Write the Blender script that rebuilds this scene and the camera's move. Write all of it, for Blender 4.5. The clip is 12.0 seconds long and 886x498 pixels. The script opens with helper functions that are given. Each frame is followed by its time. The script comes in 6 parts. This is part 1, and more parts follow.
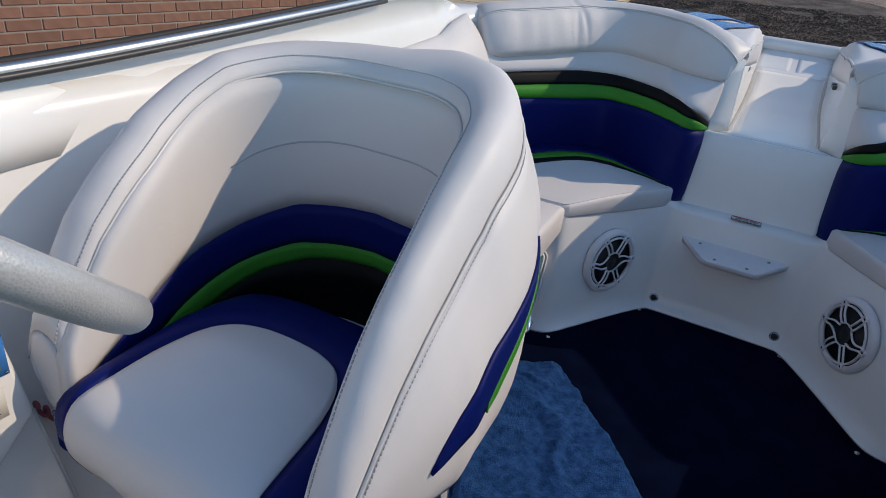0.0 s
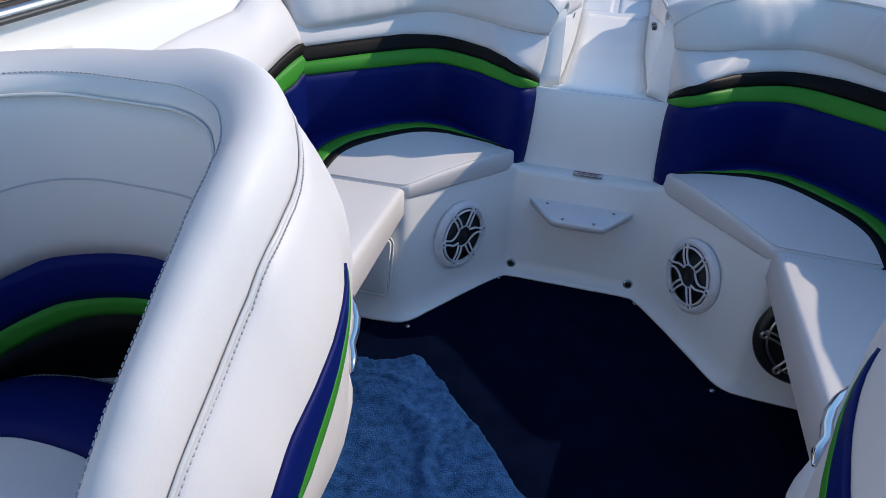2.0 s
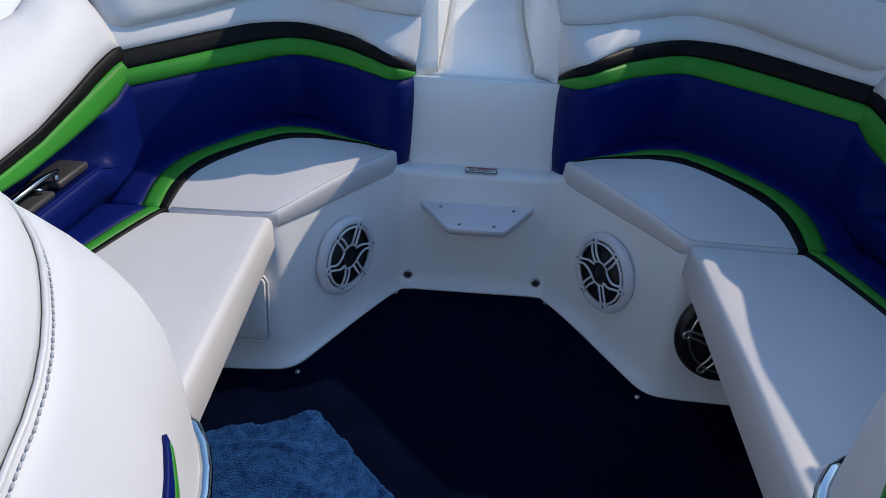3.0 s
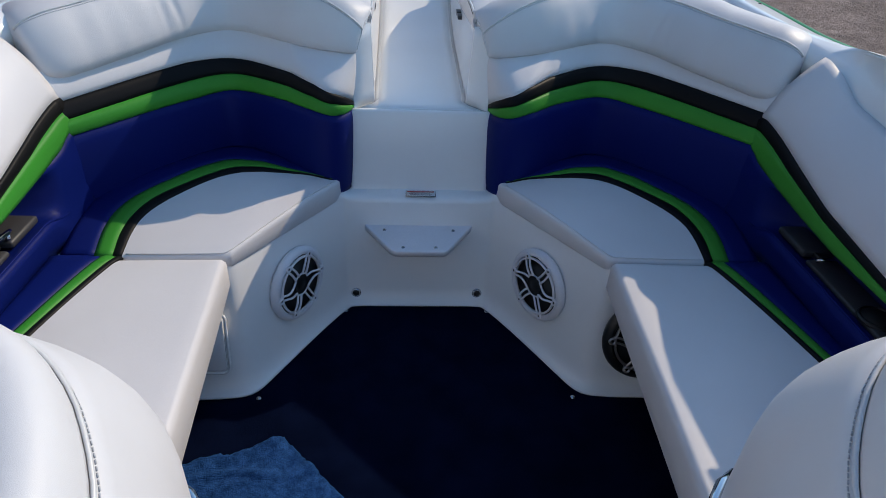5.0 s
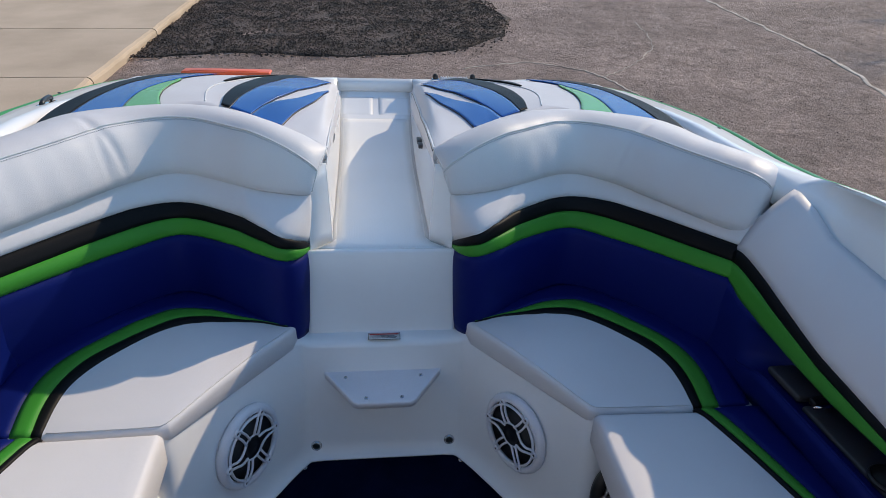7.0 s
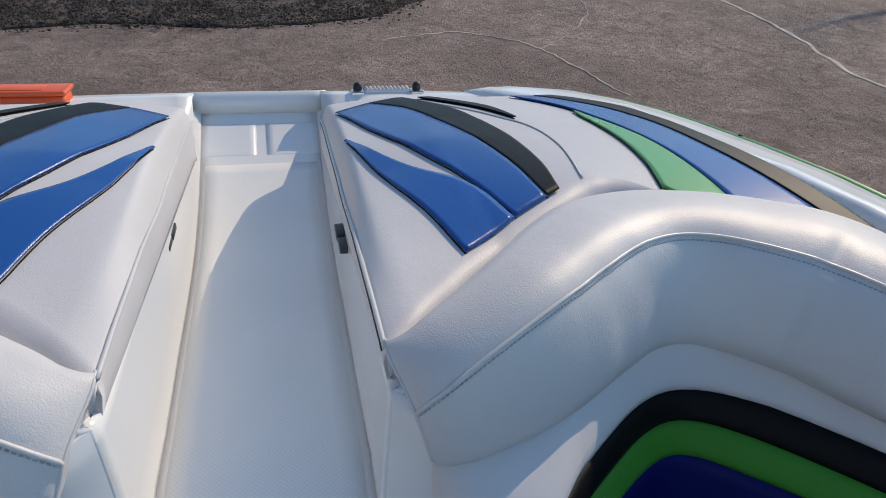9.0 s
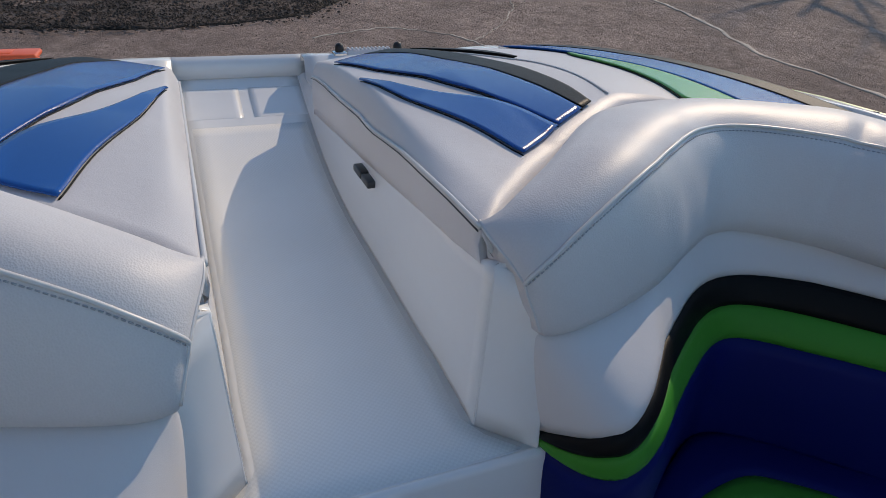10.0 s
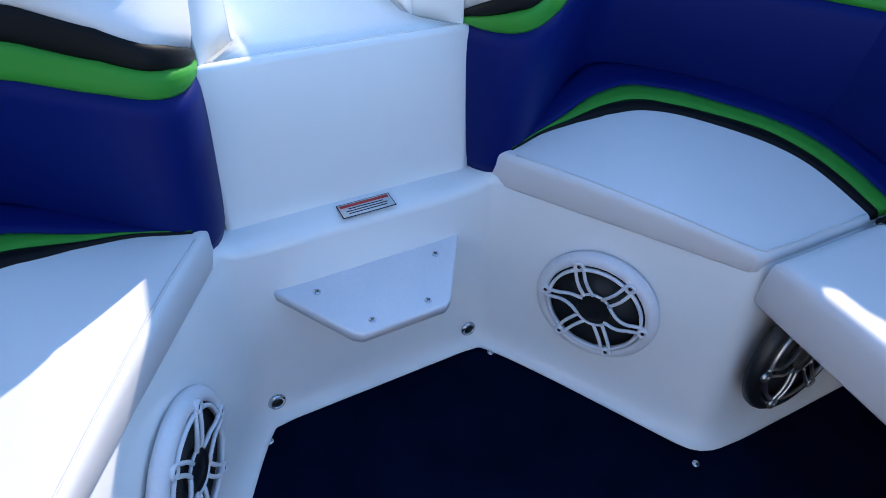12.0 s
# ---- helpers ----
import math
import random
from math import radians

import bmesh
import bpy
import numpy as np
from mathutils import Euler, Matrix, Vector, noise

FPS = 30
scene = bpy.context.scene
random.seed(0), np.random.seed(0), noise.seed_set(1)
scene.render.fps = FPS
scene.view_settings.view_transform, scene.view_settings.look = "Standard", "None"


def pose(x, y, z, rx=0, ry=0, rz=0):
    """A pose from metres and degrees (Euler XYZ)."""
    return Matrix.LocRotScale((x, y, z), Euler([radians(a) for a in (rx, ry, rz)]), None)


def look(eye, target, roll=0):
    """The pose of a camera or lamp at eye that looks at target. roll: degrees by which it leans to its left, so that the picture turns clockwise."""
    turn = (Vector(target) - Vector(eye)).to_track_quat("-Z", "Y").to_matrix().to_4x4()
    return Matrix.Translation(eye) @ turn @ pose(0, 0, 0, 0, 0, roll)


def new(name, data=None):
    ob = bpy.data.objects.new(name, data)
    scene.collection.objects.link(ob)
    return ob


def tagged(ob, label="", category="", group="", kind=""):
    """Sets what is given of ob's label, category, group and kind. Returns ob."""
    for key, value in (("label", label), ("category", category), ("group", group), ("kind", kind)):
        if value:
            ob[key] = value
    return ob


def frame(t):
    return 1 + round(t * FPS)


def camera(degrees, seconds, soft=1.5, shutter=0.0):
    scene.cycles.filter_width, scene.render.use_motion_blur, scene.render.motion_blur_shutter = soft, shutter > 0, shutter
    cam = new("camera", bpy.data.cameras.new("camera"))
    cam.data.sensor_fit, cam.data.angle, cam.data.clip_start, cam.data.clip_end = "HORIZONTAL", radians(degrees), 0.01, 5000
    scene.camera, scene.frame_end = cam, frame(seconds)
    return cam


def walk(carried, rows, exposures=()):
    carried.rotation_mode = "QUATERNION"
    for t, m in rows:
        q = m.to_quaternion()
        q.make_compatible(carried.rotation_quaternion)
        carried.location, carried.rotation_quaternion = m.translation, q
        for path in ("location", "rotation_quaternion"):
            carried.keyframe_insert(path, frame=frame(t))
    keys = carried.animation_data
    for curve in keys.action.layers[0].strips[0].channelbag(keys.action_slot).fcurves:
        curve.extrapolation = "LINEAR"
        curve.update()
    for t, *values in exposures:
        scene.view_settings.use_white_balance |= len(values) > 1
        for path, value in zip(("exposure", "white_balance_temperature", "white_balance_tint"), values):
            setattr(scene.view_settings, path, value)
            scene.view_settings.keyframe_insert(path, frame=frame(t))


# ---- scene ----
cam = camera(70.5, 12.0, soft=0.5)
PATH = [
    (0, (-0.034, -2.138, 1.104), (-0.814, -0.52, 0.223), 6.8),
    (0.5, (0.003, -2.146, 1.09), (-0.885, -0.606, 0.174), 7.9),
    (1, (0.034, -2.147, 1.078), (-0.842, -0.623, 0.124), 7.2),
    (1.5, (0.028, -2.077, 1.102), (-0.639, -0.461, 0.13), 5.4),
    (2, (-0.01, -1.932, 1.13), (-0.4, -0.225, 0.163), 4.1),
    (2.5, (-0.057, -1.816, 1.15), (-0.239, -0.082, 0.17), 3.1),
    (3, (-0.041, -1.642, 1.15), (-0.096, 0.056, 0.095), 2.9),
    (5, (-0.065, -1.673, 1.328), (0.079, -0.017, 0.216), 3.4),
    (5.5, (-0.087, -1.823, 1.367), (0.097, -0.118, 0.338), 3.2),
    (6, (-0.075, -1.847, 1.379), (0.148, -0.107, 0.417), 2.9),
    (6.5, (-0.06, -1.748, 1.383), (0.176, 0.024, 0.487), 2.5),
    (7, (-0.033, -1.494, 1.392), (0.198, 0.299, 0.537), 2.4),
    (7.2, (-0.018, -1.389, 1.398), (0.209, 0.407, 0.547), 2.4),
    (8.8, (0.055, -0.436, 1.336), (0.461, 1.277, 0.387), 3.4),
    (9, (0.051, -0.359, 1.327), (0.528, 1.337, 0.381), 3.2),
    (9.5, (-0.058, -0.24, 1.251), (0.569, 1.436, 0.358), 2.8),
    (10, (-0.141, -0.375, 1.196), (0.547, 1.263, 0.277), 2.6),
    (10.5, (-0.196, -0.499, 1.119), (0.501, 1.017, 0.016), 3.3),
    (11, (-0.262, -0.582, 1.065), (0.47, 0.808, -0.173), 4.3),
    (11.5, (-0.298, -0.668, 1.036), (0.461, 0.612, -0.301), 5.2),
    (12, (-0.306, -0.698, 1.027), (0.482, 0.55, -0.324), 5.4),
]
walk(cam, [(t, look(eye, target, roll)) for t, eye, target, roll in PATH],
     exposures=[(0.0, 0.19, 8150, 12), (1.0, 0.36, 7900, 12), (2.0, 0.50, 7450, 12), (3.0, 0.35, 7300, 10), (5.0, 0.32, 7650, 10), (7.0, 0.47, 8000, 11), (9.0, 0.19, 8300, 11),
                (9.6, 0.06, 8350, 12), (10.0, -0.06, 8300, 13), (10.5, 0.42, 7450, 12), (11.2, 1.39, 6950, 10), (11.5, 1.52, 6900, 10), (12.0, 1.46, 6800, 10)])
# ---- world and sun ----
SUN = Vector((0.6436, 0.4676, 0.6060)).normalized()
world = bpy.data.worlds.new("sky")
scene.world = world
world.use_nodes = True
wn = world.node_tree.nodes
wl = world.node_tree.links
sky = wn.new("ShaderNodeTexSky")
sky.sky_type = "NISHITA"
sky.sun_disc = False
sky.ozone_density = 3.0
sky.air_density = 1.0
sky.dust_density = 0.3
sky.sun_elevation = math.asin(SUN.z)
sky.sun_rotation = math.atan2(SUN.x, SUN.y)
tint = wn.new("ShaderNodeMix")
tint.data_type = "RGBA"
tint.blend_type = "MULTIPLY"
tint.inputs[0].default_value = 1.0
tint.inputs[7].default_value = (0.765, 1.03, 1.19, 1.0)
wl.new(sky.outputs[0], tint.inputs[6])
wl.new(tint.outputs[2], wn["Background"].inputs[0])
wn["Background"].inputs[1].default_value = 0.145
sun_data = bpy.data.lights.new("sun", "SUN")
sun_data.energy = 2.2
sun_data.angle = radians(0.53)
sun_data.color = (1.0, 0.905, 0.80)
sun = new("sun", sun_data)
sun.matrix_world = look(SUN * 50, (0, 0, 0))

# ---- materials ----


def material(name, colour, rough=0.5, metal=0.0, second=None, blotch=6.0, grain=300.0, grain_kind="noise",
             bump=0.1, bump_depth=0.001, coat=0.0, rough_var=0.08, fine=0.06, spec=0.5, per_object=0.0, sheen=0.0, crease=0.0):
    """A node material: a base colour that drifts to a second one in blotches, a fine grain in colour and relief."""
    m = bpy.data.materials.new(name)
    m.use_nodes = True
    n, l = m.node_tree.nodes, m.node_tree.links
    b = n["Principled BSDF"]
    co = n.new("ShaderNodeTexCoord")
    big = n.new("ShaderNodeTexNoise")
    big.inputs["Scale"].default_value = blotch
    big.inputs["Detail"].default_value = 5.0
    l.new(co.outputs["Object"], big.inputs["Vector"])
    ramp = n.new("ShaderNodeMapRange")
    ramp.inputs[1].default_value, ramp.inputs[2].default_value = 0.35, 0.68
    l.new(big.outputs["Fac"], ramp.inputs[0])
    mix = n.new("ShaderNodeMix")
    mix.data_type = "RGBA"
    second = second or tuple(c * 0.9 for c in colour)
    mix.inputs[6].default_value, mix.inputs[7].default_value = (*colour, 1), (*second, 1)
    l.new(ramp.outputs[0], mix.inputs[0])
    if grain_kind == "voronoi":
        small = n.new("ShaderNodeTexVoronoi")
        small.inputs["Scale"].default_value = grain
        height = small.outputs["Distance"]
    elif grain_kind == "weave":
        small = n.new("ShaderNodeTexChecker")
        small.inputs["Scale"].default_value = grain
        height = small.outputs["Fac"]
    else:
        small = n.new("ShaderNodeTexNoise")
        small.inputs["Scale"].default_value = grain
        small.inputs["Detail"].default_value = 3.0
        height = small.outputs["Fac"]
    l.new(co.outputs["Object"], small.inputs["Vector"])
    tone = n.new("ShaderNodeMapRange")
    tone.inputs[3].default_value, tone.inputs[4].default_value = 1 - fine, 1 + fine
    l.new(height, tone.inputs[0])
    value = tone.outputs[0]
    if per_object:
        info = n.new("ShaderNodeObjectInfo")
        own = n.new("ShaderNodeMapRange")
        own.inputs[3].default_value, own.inputs[4].default_value = 1 - per_object, 1 + per_object
        l.new(info.outputs["Random"], own.inputs[0])
        both = n.new("ShaderNodeMath")
        both.operation = "MULTIPLY"
        l.new(value, both.inputs[0])
        l.new(own.outputs[0], both.inputs[1])
        value = both.outputs[0]
    hsv = n.new("ShaderNodeHueSaturation")
    l.new(mix.outputs[2], hsv.inputs["Color"])
    l.new(value, hsv.inputs["Value"])
    l.new(hsv.outputs[0], b.inputs["Base Color"])
    rr = n.new("ShaderNodeMapRange")
    rr.inputs[3].default_value, rr.inputs[4].default_value = max(rough - rough_var, 0.02), min(rough + rough_var, 1)
    l.new(big.outputs["Fac"], rr.inputs[0])
    l.new(rr.outputs[0], b.inputs["Roughness"])
    b.inputs["Metallic"].default_value = metal
    b.inputs["Coat Weight"].default_value = coat
    b.inputs["Coat Roughness"].default_value = 0.12
    b.inputs["Specular IOR Level"].default_value = spec
    b.inputs["Sheen Weight"].default_value = sheen
    if bump:
        bp = n.new("ShaderNodeBump")
        bp.inputs["Strength"].default_value = bump
        bp.inputs["Distance"].default_value = bump_depth
        l.new(height, bp.inputs["Height"])
        last = bp
        if crease:
            fold = n.new("ShaderNodeTexNoise")
            fold.inputs["Scale"].default_value = 38.0
            fold.inputs["Detail"].default_value = 3.0
            fold.inputs["Distortion"].default_value = 1.2
            l.new(co.outputs["Object"], fold.inputs["Vector"])
            last = n.new("ShaderNodeBump")
            last.inputs["Strength"].default_value = crease
            last.inputs["Distance"].default_value = 0.003
            l.new(fold.outputs["Fac"], last.inputs["Height"])
            l.new(bp.outputs[0], last.inputs["Normal"])
        l.new(last.outputs[0], b.inputs["Normal"])
    return m


VINYL = dict(grain=1300.0, grain_kind="voronoi", bump=0.16, bump_depth=0.0005, fine=0.025, blotch=3.0, crease=0.10)
WHITE = material("white_vinyl", (0.72, 0.70, 0.70), 0.47, second=(0.67, 0.65, 0.65), spec=0.30, **VINYL)
PAD_WHITE = material("white_pad_vinyl", (0.69, 0.665, 0.665), 0.45, second=(0.63, 0.605, 0.605), spec=0.36, **{**VINYL, "grain": 480.0, "bump": 0.30, "bump_depth": 0.0007, "crease": 0.14})
# Shade is put into this cockpit blue; the pads' copy carries sunlight.
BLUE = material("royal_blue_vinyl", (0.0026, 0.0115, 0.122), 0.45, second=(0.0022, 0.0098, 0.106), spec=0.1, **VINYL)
PAD_BLUE = material("sunlit_blue_vinyl", (0.0005, 0.092, 0.36), 0.24, second=(0.0005, 0.080, 0.31), spec=0.32, **VINYL)
GREEN = material("lime_green_vinyl", (0.036, 0.28, 0.034), 0.45, second=(0.031, 0.245, 0.029), spec=0.18, **VINYL)
# Paler than the cockpit green: gloss on the pads is mixed into the colour.
PAD_GREEN = material("glossed_green_vinyl", (0.085, 0.40, 0.085), 0.26, second=(0.10, 0.37, 0.10), spec=0.35, **VINYL)
BLACK = material("black_vinyl", (0.006, 0.006, 0.0065), 0.48, second=(0.008, 0.008, 0.0085), spec=0.12, **VINYL)
PIPING = material("white_piping", (0.70, 0.69, 0.68), 0.35, bump=0)
THREAD = material("grey_thread", (0.46, 0.47, 0.50), 0.8, bump=0)
GELCOAT = material("white_gelcoat", (0.875, 0.875, 0.865), 0.22, second=(0.83, 0.83, 0.82), grain=40, bump=0.02, fine=0.012, blotch=2.0, coat=0.3)
NONSKID = material("nonskid_gelcoat", (0.865, 0.87, 0.86), 0.40, second=(0.81, 0.82, 0.81), grain=260, grain_kind="weave", bump=0.3, bump_depth=0.001, fine=0.03, blotch=3.0)
CARPET = material("navy_carpet", (0.0036, 0.0076, 0.0265), 0.95, second=(0.0020, 0.0046, 0.0165), grain=700, bump=0.8, bump_depth=0.004, fine=0.5, blotch=9.0, spec=0.0)
TOWEL = material("blue_terry", (0.025, 0.108, 0.315), 1.0, second=(0.010, 0.052, 0.17), grain=300, bump=1.0, bump_depth=0.010, fine=0.85, blotch=46.0, spec=0.05)
CHROME = material("stainless_steel", (0.62, 0.62, 0.63), 0.12, metal=1.0, bump=0, rough_var=0.04)
ALUMINIUM = material("brushed_aluminium", (0.58, 0.58, 0.58), 0.32, metal=1.0, bump=0.05, grain=500)
BLACK_PLASTIC = material("black_plastic", (0.012, 0.012, 0.013), 0.38, bump=0.05)
TRAY_GREY = material("tray_grey_plastic", (0.050, 0.050, 0.053), 0.5, bump=0.05)
GREY_PLASTIC = material("grey_plastic", (0.045, 0.045, 0.048), 0.45, bump=0.05)
WHITE_PLASTIC = material("white_plastic", (0.76, 0.75, 0.78), 0.35, bump=0.03, grain=200)
CONE = material("speaker_cone", (0.02, 0.02, 0.022), 0.6, bump=0.05)
RUBBER = material("black_rubber", (0.015, 0.015, 0.015), 0.7, bump=0.1)
RAIL_GREEN = material("green_rubber", (0.02, 0.30, 0.07), 0.4, bump=0.05)
WHEEL_GREY = material("silver_grip", (0.50, 0.50, 0.505), 0.30, second=(0.44, 0.44, 0.445), grain=520, grain_kind="voronoi", bump=0.30, bump_depth=0.0006, fine=0.10, metal=0.25)
RED = material("red_plastic", (0.55, 0.01, 0.012), 0.35, bump=0)
PINK = material("faded_red_cord", (0.45, 0.10, 0.12), 0.7, bump=0)
ORANGE = material("orange_plastic", (0.85, 0.13, 0.035), 0.45, second=(0.80, 0.12, 0.04), bump=0.05)
PAPER = material("label_white", (0.72, 0.72, 0.70), 0.4, bump=0)
INK = material("label_ink", (0.03, 0.03, 0.035), 0.5, bump=0)
LABEL_RED = material("label_red", (0.60, 0.04, 0.03), 0.4, bump=0)
LABEL_BLUE = material("label_blue", (0.03, 0.22, 0.62), 0.4, bump=0)
LABEL_ORANGE = material("label_orange", (0.85, 0.20, 0.03), 0.4, bump=0)
LABEL_GREY = material("label_grey", (0.30, 0.32, 0.33), 0.35, metal=0.3, bump=0)


def yard_asphalt():
    """Worn asphalt: large stains, hand-sized patches, gravelly grain and dark specks."""
    m = bpy.data.materials.new("worn_asphalt")
    m.use_nodes = True
    n, l = m.node_tree.nodes, m.node_tree.links
    b = n["Principled BSDF"]
    co = n.new("ShaderNodeTexCoord")

    def noise_at(scale, detail, rough, distort, lo, hi):
        t = n.new("ShaderNodeTexNoise")
        t.inputs["Scale"].default_value = scale
        t.inputs["Detail"].default_value = detail
        t.inputs["Roughness"].default_value = rough
        t.inputs["Distortion"].default_value = distort
        l.new(co.outputs["Object"], t.inputs["Vector"])
        r = n.new("ShaderNodeMapRange")
        r.inputs[1].default_value, r.inputs[2].default_value = lo, hi
        l.new(t.outputs["Fac"], r.inputs[0])
        return r.outputs[0]

    def blend(a, b_, fac):
        x = n.new("ShaderNodeMix")
        x.data_type = "RGBA"
        for sock, v in ((x.inputs[6], a), (x.inputs[7], b_)):
            if isinstance(v, tuple):
                sock.default_value = (*v, 1)
            else:
                l.new(v, sock)
        l.new(fac, x.inputs[0])
        return x.outputs[2]

    stains = noise_at(0.55, 6.0, 0.6, 0.8, 0.36, 0.66)
    patches = noise_at(3.2, 8.0, 0.7, 1.5, 0.42, 0.70)
    grains = noise_at(24.0, 6.0, 0.75, 0.0, 0.30, 0.72)
    specks = noise_at(9.0, 4.0, 0.8, 0.5, 0.64, 0.70)
    c = blend((0.74, 0.545, 0.465), (0.40, 0.295, 0.252), stains)
    c = blend(c, (0.28, 0.205, 0.176), patches)
    smudge = noise_at(1.3, 5.0, 0.65, 2.2, 0.50, 0.72)
    c = blend(c, (0.20, 0.150, 0.130), smudge)
    c = blend((0.27, 0.203, 0.174), c, grains)
    c = blend(c, (0.09, 0.075, 0.068), specks)
    l.new(c, b.inputs["Base Color"])
    b.inputs["Roughness"].default_value = 0.92
    b.inputs["Specular IOR Level"].default_value = 0.2
    bp = n.new("ShaderNodeBump")
    bp.inputs["Strength"].default_value = 0.8
    bp.inputs["Distance"].default_value = 0.03
    l.new(grains, bp.inputs["Height"])
    bq = n.new("ShaderNodeBump")
    bq.inputs["Strength"].default_value = 0.5
    bq.inputs["Distance"].default_value = 0.06
    l.new(patches, bq.inputs["Height"])
    l.new(bp.outputs[0], bq.inputs["Normal"])
    l.new(bq.outputs[0], b.inputs["Normal"])
    return m


ASPHALT = yard_asphalt()
CRACK = material("pale_crack_fill", (0.58, 0.48, 0.40), 0.9, second=(0.34, 0.28, 0.24), grain=40, bump=0.4, bump_depth=0.01, fine=0.2, blotch=3.0)
MULCH = material("dark_gravel", (0.110, 0.076, 0.060), 0.95, second=(0.020, 0.015, 0.013), grain=30, bump=0.9, bump_depth=0.04, fine=0.6, blotch=2.6, per_object=0.3)
CONCRETE = material("tan_concrete", (0.58, 0.430, 0.305), 0.85, second=(0.47, 0.345, 0.24), grain=60, bump=0.3, bump_depth=0.006, fine=0.1, blotch=1.2, per_object=0.06)
BARK = material("grey_bark", (0.11, 0.085, 0.065), 0.9, second=(0.07, 0.055, 0.045), grain=60, bump=0.6, bump_depth=0.01, fine=0.3, blotch=4)
BRICK = material("red_brown_brick", (0.27, 0.135, 0.095), 0.85, second=(0.22, 0.11, 0.08), grain=120, bump=0.4, bump_depth=0.004, fine=0.15, blotch=14, per_object=0.18)
MORTAR = material("grey_mortar", (0.34, 0.29, 0.25), 0.9, grain=150, bump=0.4, bump_depth=0.003, fine=0.12, blotch=6)

# ---- mesh tools ----


def mesh_object(name, bm, mat, parent=None, label="", smooth=True):
    me = bpy.data.meshes.new(name)
    bm.normal_update()
    bm.to_mesh(me)
    bm.free()
    for p in me.polygons:
        p.use_smooth = smooth
    me.materials.append(mat)
    ob = new(name, me)
    if parent:
        ob.parent = parent
        if parent.type == "EMPTY":
            ob.matrix_parent_inverse = Matrix.Translation(-parent.location)
    if label:
        ob["label"] = label
    return ob


def part(name, bm, mat, parent, label="", smooth=True):
    return mesh_object(name, bm, mat, parent, label, smooth)


def thing(name, at, label, category, group="", kind=""):
    """An empty at the base of a thing; parts keep world coordinates through its inverse."""
    ob = new(name)
    ob.empty_display_size = 0.05
    ob.location = at
    return tagged(ob, label, category, group, kind)


def spline(points, n):
    """n points, evenly spaced, on a smooth curve through the given ones."""
    p = [Vector(q) for q in points]
    p = [p[0] * 2 - p[1]] + p + [p[-1] * 2 - p[-2]]
    dense = []
    for a, b, c, d in zip(p, p[1:], p[2:], p[3:]):
        for k in range(24):
            t = k / 24
            dense.append(0.5 * ((2 * b) + (c - a) * t + (2 * a - 5 * b + 4 * c - d) * t * t + (3 * b - a - 3 * c + d) * t ** 3))
    dense.append(p[-2])
    run = [0.0]
    for a, b in zip(dense, dense[1:]):
        run.append(run[-1] + (b - a).length)
    out = []
    for k in range(n):
        s = run[-1] * k / (n - 1)
        j = min(max(int(np.searchsorted(run, s)), 1), len(run) - 1)
        f = (s - run[j - 1]) / max(run[j] - run[j - 1], 1e-9)
        out.append(dense[j - 1].lerp(dense[j], f))
    return out


def flow(xs, ys):
    """A smooth one-dimensional function through given knots."""
    def f(x):
        return float(np.interp(x, xs, ys))
    return f


def sheet(rows, thick, sign=1, puff=0.0, sink=0.0, ends=False):
    """A quilted sheet from rows of points: proud by puff in its middle, pressed in by sink at its seams, thick metres deep."""
    ni, nj = len(rows), len(rows[0])
    normals = []
    for i in range(ni):
        line = []
        for j in range(nj):
            du = rows[min(i + 1, ni - 1)][j] - rows[max(i - 1, 0)][j]
            dv = rows[i][min(j + 1, nj - 1)] - rows[i][max(j - 1, 0)]
            nrm = du.cross(dv)
            line.append(nrm.normalized() * sign if nrm.length > 1e-12 else Vector((0, 0, 0)))
        normals.append(line)
    bm = bmesh.new()
    top, low = [], []
    for i in range(ni):
        a, b = [], []
        for j in range(nj):
            w = 2 * j / (nj - 1) - 1
            lift = puff * (1 - w ** 4) - sink * w ** 12
            if ends:
                u = 2 * i / (ni - 1) - 1
                lift = puff * (1 - w ** 4) * (1 - u ** 8) - sink * max(w ** 12, u ** 20)
            p = rows[i][j] + normals[i][j] * lift
            a.append(bm.verts.new(p))
            b.append(bm.verts.new(rows[i][j] - normals[i][j] * thick))
        top.append(a)
        low.append(b)
    for i in range(ni - 1):
        for j in range(nj - 1):
            bm.faces.new((top[i][j], top[i + 1][j], top[i + 1][j + 1], top[i][j + 1]))
            bm.faces.new((low[i][j], low[i][j + 1], low[i + 1][j + 1], low[i + 1][j]))
    for i in range(ni - 1):
        bm.faces.new((top[i][0], low[i][0], low[i + 1][0], top[i + 1][0]))
        bm.faces.new((top[i][-1], top[i + 1][-1], low[i + 1][-1], low[i][-1]))
    for j in range(nj - 1):
        bm.faces.new((top[0][j], top[0][j + 1], low[0][j + 1], low[0][j]))
        bm.faces.new((top[-1][j], low[-1][j], low[-1][j + 1], top[-1][j + 1]))
    bmesh.ops.recalc_face_normals(bm, faces=bm.faces)
    return bm


